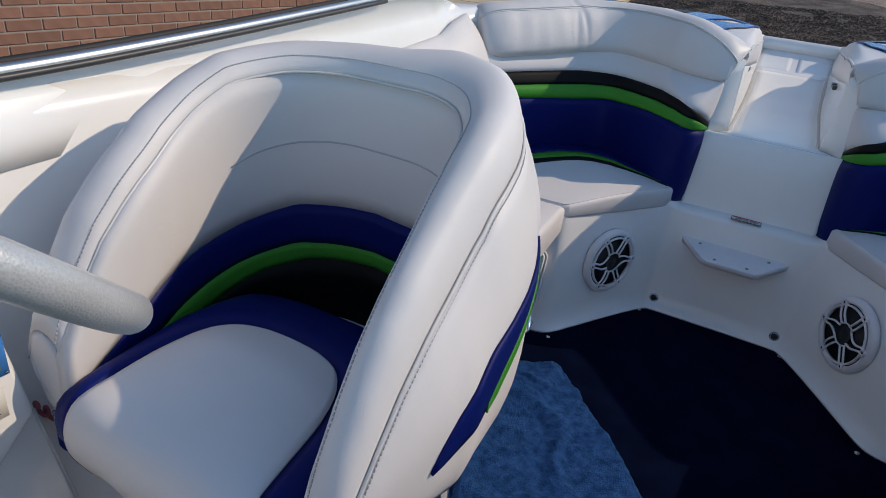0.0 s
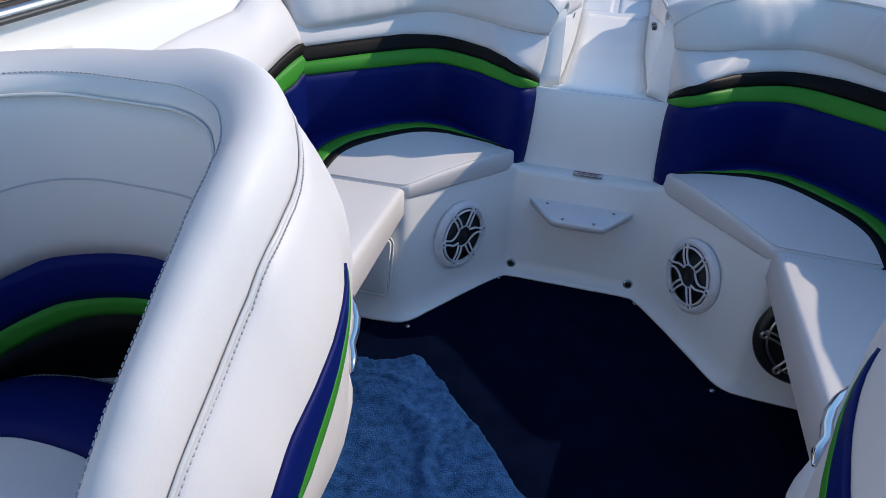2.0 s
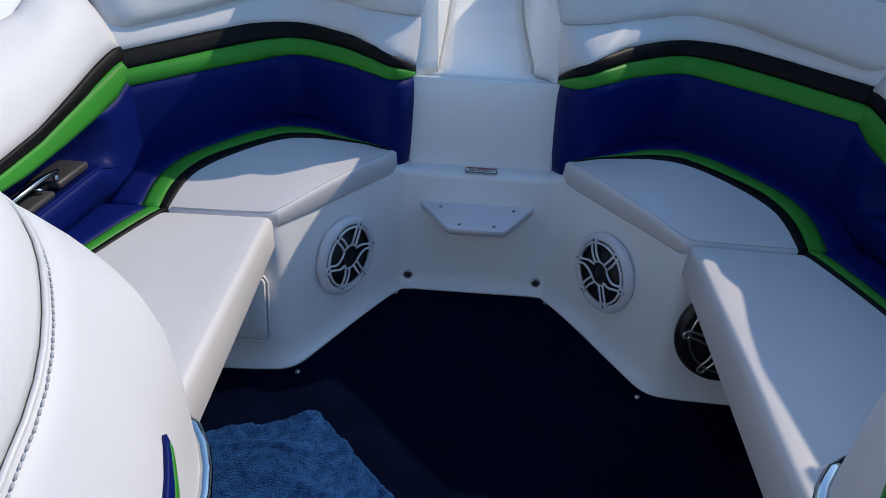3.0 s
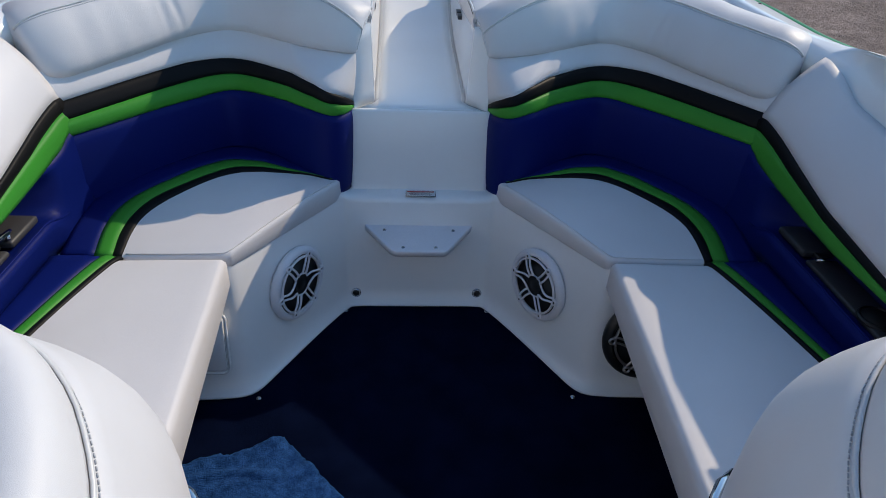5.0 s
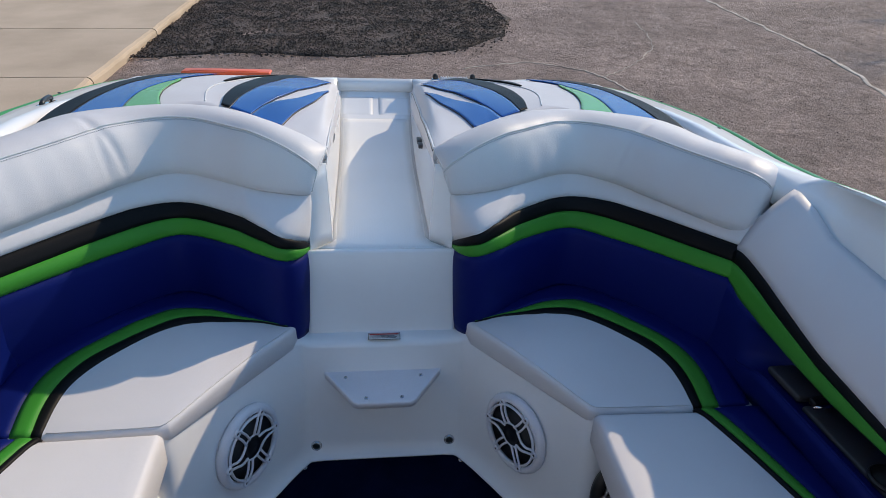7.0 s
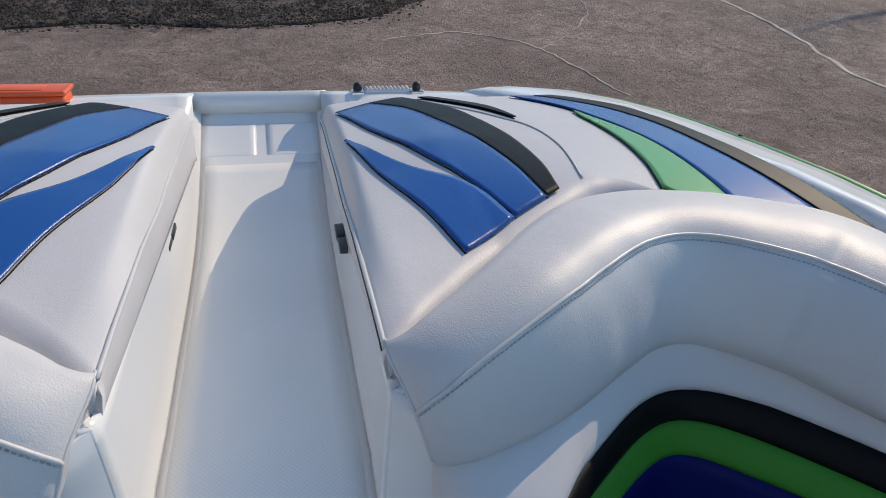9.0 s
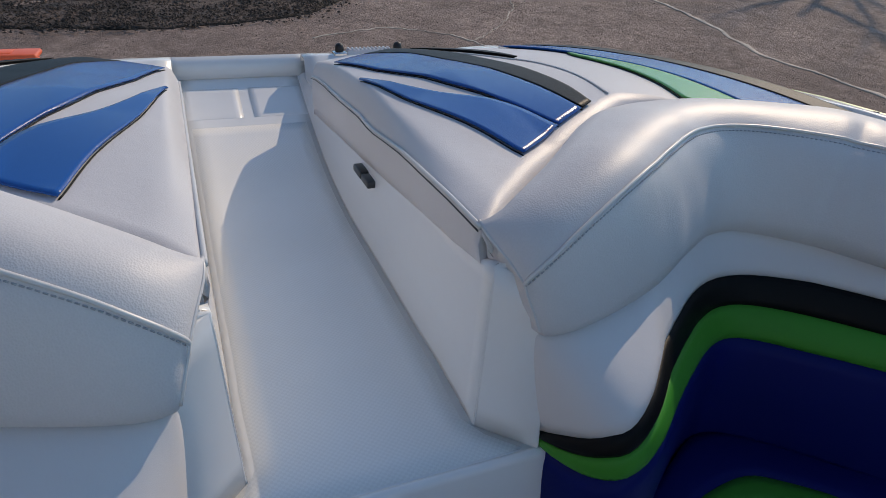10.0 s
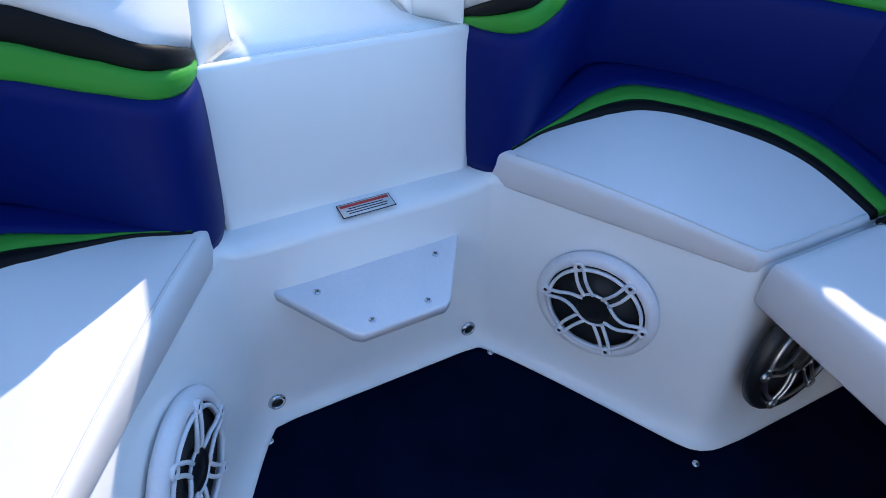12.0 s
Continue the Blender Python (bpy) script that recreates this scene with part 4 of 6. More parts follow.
def bucket_chair(cx, label, side, swing=Matrix()):
    base = thing("bucket_chair", (cx, -1.55, 0.0), label, "chair", group="cockpit bucket chairs")
    path = chair_path(side)
    secs = [chair_section(f, side, k / (len(path) - 1)) for k, f in enumerate(path)]
    shift = Vector((cx, 0, 0))

    pivot = Vector((-0.034 * side, -2.147, 1.078))

    def at(v):
        """The back of the chair is drawn out and tipped back a little."""
        k = min(max((v.y + 1.64) / 0.30, 0), 1)
        return swing @ (pivot + (v + shift - pivot) * (1 + 0.09 * k * k * (3 - 2 * k)))

    n = len(secs)
    us = [i / (n - 1) for i in range(n)]

    def inner_rows(lo, hi, k, far=0.5, near=0.0):
        rows = []
        for u, (p, nn, h, f, roll) in zip(us, secs):
            if abs(u - 0.5) > far:
                continue
            a = lo(u, p, h)
            b = hi(u, p, h)
            row = []
            for j in range(k):
                z = a + (b - a) * j / (k - 1)
                o = 0.016 * min(max((h - z) / 0.25, 0), 1)
                row.append(at(Vector((p.x + nn.x * o, p.y + nn.y * o, z))))
            rows.append(row)
        return rows

    def seat_z(u, p, h):
        return min(0.47, h - 0.03)

    def black_z(u, p, h):
        return min(float(np.interp(abs(u - 0.5), [0, 0.10, 0.18, 0.25, 0.3], [0.593, 0.580, 0.548, 0.500, 0.480])), h - 0.009)

    def green_z(u, p, h):
        return min(float(np.interp(abs(u - 0.5), [0, 0.12, 0.20, 0.27, 0.34, 0.40, 0.47], [0.621, 0.608, 0.576, 0.540, 0.510, 0.512, 0.512])), h - 0.006)

    def blue_z(u, p, h):
        return min(float(np.interp(abs(u - 0.5), [0, 0.12, 0.20, 0.30, 0.40, 0.47, 0.5], [0.692, 0.680, 0.645, 0.600, 0.553, 0.518, 0.505])), h - 0.003)

    def rim_z(u, p, h):
        return h

    part("inner_black_band", sheet(inner_rows(seat_z, black_z, 4, 0.34), 0.02, 1), BLACK, base, "black vinyl band")
    part("inner_green_band", sheet(inner_rows(black_z, green_z, 4, 0.34), 0.02, 1, 0.001, 0.001), GREEN, base, "lime green vinyl band")
    part("inner_blue_band", sheet(inner_rows(green_z, blue_z, 5), 0.02, 1, 0.002, 0.001), BLUE, base, "royal blue vinyl band")
    part("lower_lining", sheet(inner_rows(lambda u, p, h: min(0.44, h - 0.03), lambda u, p, h: min(0.470 if abs(u - 0.5) < 0.34 else green_z(u, p, h), h - 0.008), 4), 0.012, 1, -0.002), WHITE, base)
    part("inner_panel", sheet(inner_rows(blue_z, rim_z, 9), 0.02, 1, 0.003, 0.002), WHITE, base)
    # the stuffed roll over the rim
    rows = [[at(v) for v in spline([(*q,) for q in s[4]], 15)] for s in secs]
    part("rim_roll", sheet(rows, 0.012, 1, 0.0, 0.0015), WHITE, base)

    # outer shell, bulging, with a coloured flash low on the sides
    def outer_raw(s, t):
        p, nn, h, f, roll = s
        top = roll[-1]
        low = OUT_LOW(p.y)
        z = top.z + (low - top.z) * t
        wide = roll_width(p, side)
        fwd = min(max((p.y - FRONT_Y) / 0.2, 0), 1)
        full = float(np.interp(p.y, [-1.75, -1.62, -1.53, -1.44, -1.36], [0.020, 0.024, 0.028, 0.034, 0.045])) + 0.064 * max(nn.y - 0.6, 0) / 0.4 + (0.014 * max(nn.x, 0) if side < 0 else 0.0)
        o = (full * fwd + 0.086 * max(1 - wide, 0) * fwd - 0.03 * (1 - fwd) * t) * math.sin(math.pi / 2 * min(t / 0.5, 1)) - 0.02 * max(0, t - 0.75) ** 2 / 0.0625
        return Vector((top.x + nn.x * o, top.y + nn.y * o, z))

    def outer(s, t):
        return at(outer_raw(s, t))

    shell_rows = [[outer(s, k / 12) for k in range(13)] for s in secs]
    part("outer_shell", sheet(shell_rows, 0.015, 1), WHITE, base)

    def flash(name, y0, y1, zlo, zhi, mat, note, lift):
        for sgn in (-1, 1):
            run = secs[:n // 2] if sgn < 0 else secs[:n // 2:-1]
            ys = [outer_raw(q, 0.5).y for q in run]
            rows = []
            for k in range(34):
                y = y0 + (y1 - y0) * k / 33
                place = float(np.interp(y, ys, range(len(ys))))
                a, b = run[int(place)], run[min(int(place) + 1, len(run) - 1)]
                line = []
                for j in range(6):
                    z = zlo(y) + (zhi(y) - zlo(y)) * j / 5
                    ends = []
                    for q in (a, b):
                        top, low = q[4][-1].z, OUT_LOW(q[0].y)
                        ends.append(outer_raw(q, min(max((top - z) / max(top - low, 0.01), 0), 1)) + q[1] * lift)
                    c = ends[0].lerp(ends[1], place - int(place))
                    line.append(at(Vector((c.x, c.y, z))))
                rows.append(line)
            part(name, sheet(rows, 0.004, sgn), mat, base, note)

    blo = flow([-1.645, -1.63, -1.60, -1.54, -1.49, -1.43, -1.33], [0.546, 0.550, 0.562, 0.590, 0.634, 0.680, 0.740])
    bhi = flow([-1.645, -1.63, -1.608, -1.575, -1.538, -1.476, -1.40, -1.33], [0.552, 0.582, 0.608, 0.638, 0.664, 0.695, 0.724, 0.745])
    glo = flow([-1.555, -1.54, -1.52, -1.45, -1.40, -1.335], [0.594, 0.580, 0.588, 0.645, 0.686, 0.736])
    flash("blue_flash", -1.645, -1.345, blo, bhi, BLUE, "royal blue vinyl flash", 0.004)
    flash("green_flash", -1.555, -1.348, glo, lambda y: blo(y) + 0.004, GREEN, "lime green vinyl flash", 0.0045)

    # seams and stitching
    inner_edge = [at(s[4][0]) for s in secs]
    ridge = [at(s[4][1]) + s[1] * 0.004 + Vector((0, 0, 0.001)) for s in secs]
    part("inner_welt", tube([v + Vector((0, 0, 0.001)) for v in inner_edge], 0.0022, 6), PIPING, base)
    part("stitching", stitches([ridge, [at(s[4][2]) + Vector((0, 0, 0.0012)) for s in secs]]), THREAD, base, "double row of stitching")
    outer_edge = [at(s[4][-1]) + s[1] * 0.001 for s in secs]
    part("outer_welt", tube(outer_edge, 0.0026, 6), PIPING, base)
    part("outer_stitching", stitches([[v + s[1] * 0.003 + Vector((0, 0, -0.008)) for v, s in zip(outer_edge, secs)]]), THREAD, base)

    # stuffed front ends of the arms
    for s, e in ((secs[0], -1), (secs[-1], 1)):
        p, nn, h, f, roll = s
        low = OUT_LOW(p.y)
        loop = [Vector((p.x + nn.x * 0.030, p.y, low)), Vector((p.x + nn.x * 0.012, p.y, (low + h) / 2))] + [Vector(v) for v in spline([(*q,) for q in roll], 9)]
        o0 = outer_raw(s, 0.5)
        o1 = outer_raw(s, 1.0)
        loop += [o0, o1]
        mid = sum(loop, Vector()) / len(loop)
        rings = []
        for fwd, sc in ((-0.001, 1.0), (0.002, 0.7), (0.003, 0.3)):
            rings.append([at(mid.lerp(v, sc) + Vector((0, -fwd, -fwd * 0.25))) for v in loop])
        part("arm_end", loft(rings), WHITE, base)

    # bright trim round the inboard corner of the shell
    band = []
    for q in secs:
        if -side * q[1].x > 0.40 and q[1].y > 0.35:
            top, low = q[4][-1].z, OUT_LOW(q[0].y)
            band.append(at(outer_raw(q, (top - 0.60) / (top - low)) + q[1] * 0.003))
    part("bright_trim", tube(band, [0.003] + [0.010] * (len(band) - 2) + [0.003], 12), CHROME, base, "bright curved metal trim")

    # cross seam in the back
    across = []
    for u, (p, nn, h, f, roll) in zip(us, secs):
        if abs(u - 0.5) < 0.21:
            z = 0.800 - 0.05 * (abs(u - 0.5) / 0.21) ** 3
            o = 0.016 * min(max((h - z) / 0.25, 0), 1) - 0.0025
            across.append(at(Vector((p.x + nn.x * o, p.y + nn.y * o, z))))
    part("back_seam", tube(across, 0.0018, 6), THREAD, base)

    # base shell under the chair
    foot = [(x * 0.285, -1.50 + y * 0.27) for x, y in ((math.copysign(abs(math.cos(a)) ** 0.6, math.cos(a)), math.copysign(abs(math.sin(a)) ** 0.6, math.sin(a))) for a in [2 * math.pi * k / 48 for k in range(48)])]
    rings = []
    for f, z in ((0.80, 0.375), (0.92, 0.385), (1.0, 0.42), (1.06, 0.47), (1.08, 0.51), (1.06, 0.55), (1.0, 0.575), (0.95, 0.56), (0.92, 0.44)):
        ring = []
        for x, y in foot:
            up = min(max((y + 1.72) / 0.12, 0), 1)
            ring.append(at(Vector((x * f * (0.84 + 0.16 * min(max((y + 1.78) / 0.25, 0), 1)), -1.50 + (y + 1.50) * f, 0.375 + (z - 0.375) * (0.35 + 0.65 * up)))))
        rings.append(ring)
    part("under_shell", loft(rings), WHITE, base)

    # seat cushion: blue border round three sides, white top that rolls over the front
    white_edge = [(0.148, -1.788, -0.128), (0.156, -1.806, -0.085), (0.159, -1.808, -0.05), (0.160, -1.797, -0.022), (0.158, -1.775, -0.006), (0.153, -1.72, 0.0),
                  (0.143, -1.65, 0.0), (0.125, -1.595, 0.0), (0.095, -1.556, 0.0), (0.05, -1.538, 0.0), (0.0, -1.535, 0.0)]
    blue_edge = [(0.182, -1.772, -0.128), (0.196, -1.788, -0.085), (0.200, -1.790, -0.05), (0.202, -1.783, -0.022), (0.202, -1.765, -0.006), (0.201, -1.71, 0.0),
                 (0.199, -1.62, 0.0), (0.196, -1.52, 0.0), (0.17, -1.43, 0.0), (0.09, -1.40, 0.0), (0.0, -1.395, 0.0)]
    wi, bo = spline(white_edge, 40), spline(blue_edge, 40)
    full_i = [Vector((-p.x, p.y, p.z)) for p in wi] + [p.copy() for p in wi[-2::-1]]
    full_o = [Vector((-p.x, p.y, p.z)) for p in bo] + [p.copy() for p in bo[-2::-1]]
    rows = []
    for p, q in zip(full_i, full_o):
        keep = 1 + min(p.z, 0) / 0.14
        row = []
        for f, drop in ((0.0, 0.002), (0.18, -0.004), (0.4, -0.003), (0.62, 0.005), (0.8, 0.017), (0.93, 0.035), (1.0, 0.062), (0.98, 0.100)):
            c = p.lerp(q, f)
            if c.x * side < 0 and c.y < -1.58:
                c.x += -side * 0.030 * f * min((-1.58 - c.y) / 0.15, 1)
            elif c.y < -1.58:
                c.x -= side * (0.022 - 0.010 * f) * min((-1.58 - c.y) / 0.15, 1)
            row.append(at(Vector((c.x, c.y, 0.546 + c.z - drop * keep))))
        rows.append(row)
    part("seat_border", sheet(rows, 0.012, 1), BLUE, base, "royal blue vinyl seat border")
    part("border_stitching", stitches([[r[5] + Vector((0, 0, 0.002)) for r in rows]]), THREAD, base)
    rows = []
    for k in range(-14, 15):
        f = k / 14
        row = []
        for p in wi:
            back = min((-1.53 - p.y) / 0.08, 1)
            tuck = side * 0.022 * abs(f) * min(max((-1.58 - p.y) / 0.15, 0), 1) if f * side > 0 else 0.0
            row.append(at(Vector((p.x * f - tuck, p.y - 0.008 * (1 - f * f) * (1 if p.z < -0.01 else 0), 0.547 + p.z + 0.014 * (1 - f ** 4) * back))))
        rows.append(row)
    part("seat_top", sheet(rows, 0.02, 1), WHITE, base, "white vinyl seat top")
    part("seat_core", block(cx - 0.14, cx + 0.14, -1.765, -1.50, 0.395, 0.47, 0.02), GREY_PLASTIC, base)

    # pedestal: plate on the floor and bent stainless legs, set inboard of the seat
    px = cx - side * 0.07
    part("floor_plate", block(px - 0.19, px + 0.19, -1.78, -1.38, 0.0, 0.03, 0.01), GELCOAT, base)
    for sx in (-1, 1):
        x = px + sx * 0.17
        loop = spline([(x, -1.74, 0.40), (x, -1.75, 0.25), (x, -1.755, 0.07), (x, -1.72, 0.045), (x, -1.45, 0.045), (x, -1.41, 0.07), (x, -1.42, 0.25), (x, -1.43, 0.40)], 40)
        part("leg", tube(loop, 0.016, 14), CHROME, base, "bent stainless tube leg")
    for y in (-1.73, -1.43):
        part("cross_bar", tube([(px - 0.17, y, 0.36), (px + 0.17, y, 0.36)], 0.011, 10), CHROME, base)
    for sx in (-1, 1):
        for y in (-1.70, -1.46):
            part("bolt", lathe([(0.0, 0.0), (0.011, 0.0), (0.011, 0.006), (0.006, 0.010), (0.0, 0.010)], Matrix.Translation((px + sx * 0.14, y, 0.03)), 12), CHROME, base)
    return base


bucket_chair(-0.553, "white vinyl bucket chair with blue and green bands on stainless legs", -1)
bucket_chair(0.605, "white vinyl bucket chair with blue seat border on stainless legs", 1,
             pose(0.605 - 0.049, -1.525, 0.023, rz=-6.2) @ Matrix.Translation((-0.605, 1.5, 0)))

# ---- fittings in the cockpit ----


def ring_profile(outer, inner, h):
    return [(inner, 0.0), (outer, 0.0), (outer, h * 0.5), (outer - 0.002, h * 0.85), (outer - 0.006, h), (inner + 0.004, h), (inner + 0.001, h * 0.8), (inner, h * 0.4)]


def closed_lathe(profile, m, sides=48):
    rings = [[m @ Vector((r * math.cos(2 * math.pi * k / sides), r * math.sin(2 * math.pi * k / sides), z)) for k in range(sides)] for r, z in profile]
    return loft(rings, caps=False, closed=True)


def loudspeaker(m, label, grille_mat, flange_mat, size=1.08, bend=1):
    """A marine loudspeaker: flange, cone, dust cap and a grille of curved spokes. z of m points out of the wall."""
    at = m.translation.copy()
    m = m @ Matrix.Diagonal((size, size, 1.0, 1.0))
    base = thing("loudspeaker", at, label, "loudspeaker", group="cockpit loudspeakers")
    part("flange", closed_lathe([(0.0835, -0.006), (0.1045, -0.006), (0.1055, 0.002), (0.1035, 0.009), (0.0985, 0.0145), (0.0920, 0.0165), (0.0875, 0.0160), (0.0850, 0.0120), (0.0838, 0.004)], m, 64), flange_mat, base)
    part("cone", lathe([(0.0845, 0.006), (0.0815, 0.002), (0.074, 0.000), (0.070, 0.004), (0.065, -0.002), (0.045, -0.015), (0.030, -0.020), (0.0, -0.020)], m, 40), CONE, base, "black speaker cone")
    part("dust_cap", lathe([(0.029, -0.018), (0.0295, 0.008), (0.0285, 0.0145), (0.0262, 0.0165), (0.0235, 0.0140), (0.012, 0.0165), (0.0, 0.0180)], m, 32), BLACK_PLASTIC, base, "black centre cap")
    part("rim", closed_lathe([(0.0765, 0.011), (0.0820, 0.011), (0.0828, 0.0165), (0.0800, 0.0195), (0.0775, 0.0185)], m, 60), grille_mat, base)
    for k in range(6):
        turn = Matrix.Rotation(math.pi * k / 3, 4, "Z")
        broad = k % 3 == 0
        for lean in (-1, 1):
            pts = []
            for j in range(11):
                f = j / 10
                if broad:
                    y = lean * (0.0185 - 0.0120 * min(f / 0.6, 1) ** 0.7) + bend * 0.0065 * math.sin((f - 0.1) * 1.6 * math.pi) * (1 - 0.5 * f)
                else:
                    y = lean * (0.0078 - 0.0008 * f) + bend * 0.0030 * math.sin(f * math.pi) * (1 if k in (1, 4) else -1)
                r0 = 0.0225 if broad else 0.0290
                pts.append(m @ turn @ Vector((r0 + (0.0850 - r0) * f, y, 0.0160 + 0.0030 * math.sin(f * math.pi))))
            part("spoke", tube(pts, 0.0034, 8), grille_mat, base)
        mm = m @ turn @ Matrix.Translation((0.0865, 0.0, 0.012))
        part("boss", lathe([(0.0, -0.002), (0.0095, -0.002), (0.0095, 0.007), (0.0083, 0.0095), (0.0048, 0.0090), (0.0043, 0.006), (0.0, 0.006)], mm, 18), grille_mat, base)
        part("screw", lathe([(0.0, 0.005), (0.0034, 0.005), (0.0030, 0.0075), (0.0, 0.0078)], mm, 10), BLACK_PLASTIC, base)
    # the arcs of the grille round the cap, open where the broad band crosses
    for side in (0, 1):
        arc = [m @ Vector((0.0312 * math.cos(a), 0.0312 * math.sin(a), 0.0150)) for a in [math.pi * side + 0.60 + k * (math.pi - 1.2) / 16 for k in range(17)]]
        part("inner_arc", tube(arc, 0.0026, 8), grille_mat, base)
    return base


for s in (-1, 1):
    loudspeaker(facing((s * 0.3570, -0.184, 0.203), (-s * 0.866, -0.498, 0.05)), "white marine loudspeaker with spoked grille on the cockpit liner", WHITE_PLASTIC, WHITE_PLASTIC, bend=-s)
loudspeaker(facing((0.622, -0.4185, 0.200), (0.0, -0.985, 0.17)), "black loudspeaker with silver spoked grille under the side bench", ALUMINIUM, BLACK_PLASTIC, 1.22)
loudspeaker(facing((-0.824, -1.893, 0.268), (1, 0, 0)), "bright spoked loudspeaker in the kick panel below the helm", ALUMINIUM, ALUMINIUM, 0.66)


def courtesy_light(x):
    m = facing((x, -0.0200, 0.042), (0, -0.985, 0.17))
    base = thing("drain_fitting", m.translation, "round stainless through-fitting with dark centre on the liner", "fitting", group="liner fittings")
    part("ring", closed_lathe(ring_profile(0.0165, 0.010, 0.006), m, 28), CHROME, base)
    part("cup", lathe([(0.0105, 0.004), (0.010, -0.004), (0.006, -0.012), (0.0, -0.012)], m, 20), BLACK_PLASTIC, base, "dark recessed centre")


for s in (-1, 1):
    courtesy_light(s * 0.2)

# step plate: a trapezoid shelf screwed to its bracket
plate = thing("step_plate", (0, -0.04, 0.27), "white plastic trapezoid step plate with four screws", "step plate")
outline = [(-0.158, 0.034), (-0.172, 0.020), (-0.168, 0.006), (-0.086, -0.116), (-0.072, -0.126), (0.072, -0.126), (0.086, -0.116), (0.168, 0.006), (0.172, 0.020), (0.158, 0.034)]
slope = Matrix.Translation((0, 0.03, 0.291)) @ Matrix.Rotation(radians(5), 4, "X") @ Matrix.Translation((0, -0.03, 0))
part("board", moved(extruded(outline, -0.020, 0.0, 0.004), slope), WHITE_PLASTIC, plate)
part("bracket", block(-0.10, 0.10, -0.03, 0.028, 0.235, 0.272, 0.004), GELCOAT, plate)
for x, y in ((-0.107, -0.020), (0.107, -0.020), (-0.049, -0.106), (0.049, -0.106)):
    mm = slope @ Matrix.Translation((x, y, 0.0))
    part("screw", lathe([(0.0, 0.0), (0.006, 0.0), (0.0055, 0.0018), (0.003, 0.0026), (0.0, 0.0028)], mm, 16), CHROME, plate)
    for a in (0.4, 0.4 + math.pi / 2):
        part("screw_slot", moved(block(-0.0035, 0.0035, -0.0006, 0.0006, 0.0022, 0.0031, 0), mm @ Matrix.Rotation(a, 4, "Z")), BLACK_PLASTIC, plate)

# warning label on the ledge
label_pose = facing((0.004, 0.0360, 0.3860), (0, -0.03, 0.99), (0, 1, 0))
sign = thing("warning_label", label_pose.translation, "small white warning label with red header on the step ledge", "label")
part("backing", moved(block(-0.046, 0.046, -0.0165, 0.0165, 0.0, 0.0008, 0), label_pose), INK, sign)
part("paper", moved(block(-0.0445, 0.0445, -0.015, 0.015, 0.0008, 0.0012, 0), label_pose), PAPER, sign)
part("header", moved(block(-0.042, 0.042, 0.0065, 0.0125, 0.0012, 0.0016, 0), label_pose), LABEL_RED, sign, "red header bar")
for k, w in enumerate((0.030, 0.036, 0.033)):
    part("text_line", moved(block(-w, w, 0.0010 - k * 0.0055, 0.0032 - k * 0.0055, 0.0012, 0.0015, 0), label_pose), INK, sign)

# carpet snaps
for x, y in ((-0.232, -0.067), (0.231, -0.068), (-0.442, -0.446), (0.437, -0.448)):
    snap = thing("carpet_snap", (x, y, 0.0), "small pale press stud in the carpet edge", "press stud", group="carpet press studs")
    part("cap", lathe([(0.0, 0.0), (0.0075, 0.0), (0.0078, 0.002), (0.006, 0.0042), (0.0, 0.005)], Matrix.Translation((x, y, 0.0)), 16), CHROME, snap)

# access hatch moulded in the port end panel
hatch = thing("access_panel", (-0.56, -0.43, 0.17), "white moulded access panel in the port end of the liner", "panel")


def rounded(w, h, r, n=6):
    pts = []
    for cx, cy, a0 in ((w - r, h - r, 0), (-w + r, h - r, 90), (-w + r, -h + r, 180), (w - r, -h + r, 270)):
        pts += [(cx + r * math.cos(radians(a0 + 90 * k / n)), cy + r * math.sin(radians(a0 + 90 * k / n))) for k in range(n + 1)]
    return pts


hp = facing((-0.575, -0.4115, 0.175), (0, -0.985, 0.17))
part("panel", moved(extruded(rounded(0.058, 0.085, 0.018), -0.004, 0.006, 0.003), hp), GELCOAT, hatch)
part("rim", moved(tube([(x, y, 0.004) for x, y in rounded(0.066, 0.093, 0.022)], 0.004, 6, True), hp), GELCOAT, hatch)


# side trays in the armrest troughs
def side_tray(side):
    base = thing("side_tray", (side * 0.96, -0.58, 0.49), "dark grey plastic tray with latch set in the armrest trough", "tray", group="side trays")
    part("lid", block(*sorted((side * 0.925, side * 0.997)), -0.455, -0.335, 0.496, 0.515, 0.006), TRAY_GREY, base)
    part("body", block(*sorted((side * 0.922, side * 0.998)), -0.86, -0.475, 0.492, 0.507, 0.006), TRAY_GREY, base)
    part("latch", block(*sorted((side * 0.945, side * 0.985)), -0.485, -0.462, 0.502, 0.518, 0.004), BLACK_PLASTIC, base, "black latch")
    part("latch_pull", tube([(side * 0.935, -0.492, 0.512), (side * 0.955, -0.500, 0.522), (side * 0.978, -0.492, 0.514)], 0.0045, 8), CHROME, base, "bright latch pull")
    cup = Matrix.Translation((side * 0.958, -0.70, 0.505))
    part("cup_ring", closed_lathe(ring_profile(0.043, 0.036, 0.007), cup, 32), BLACK_PLASTIC, base)
    part("cup_well", lathe([(0.0365, 0.004), (0.034, 0.0025), (0.0, 0.0025)], cup, 28), RUBBER, base, "dark cup well")
    return base


for s in (-1, 1):
    side_tray(s)

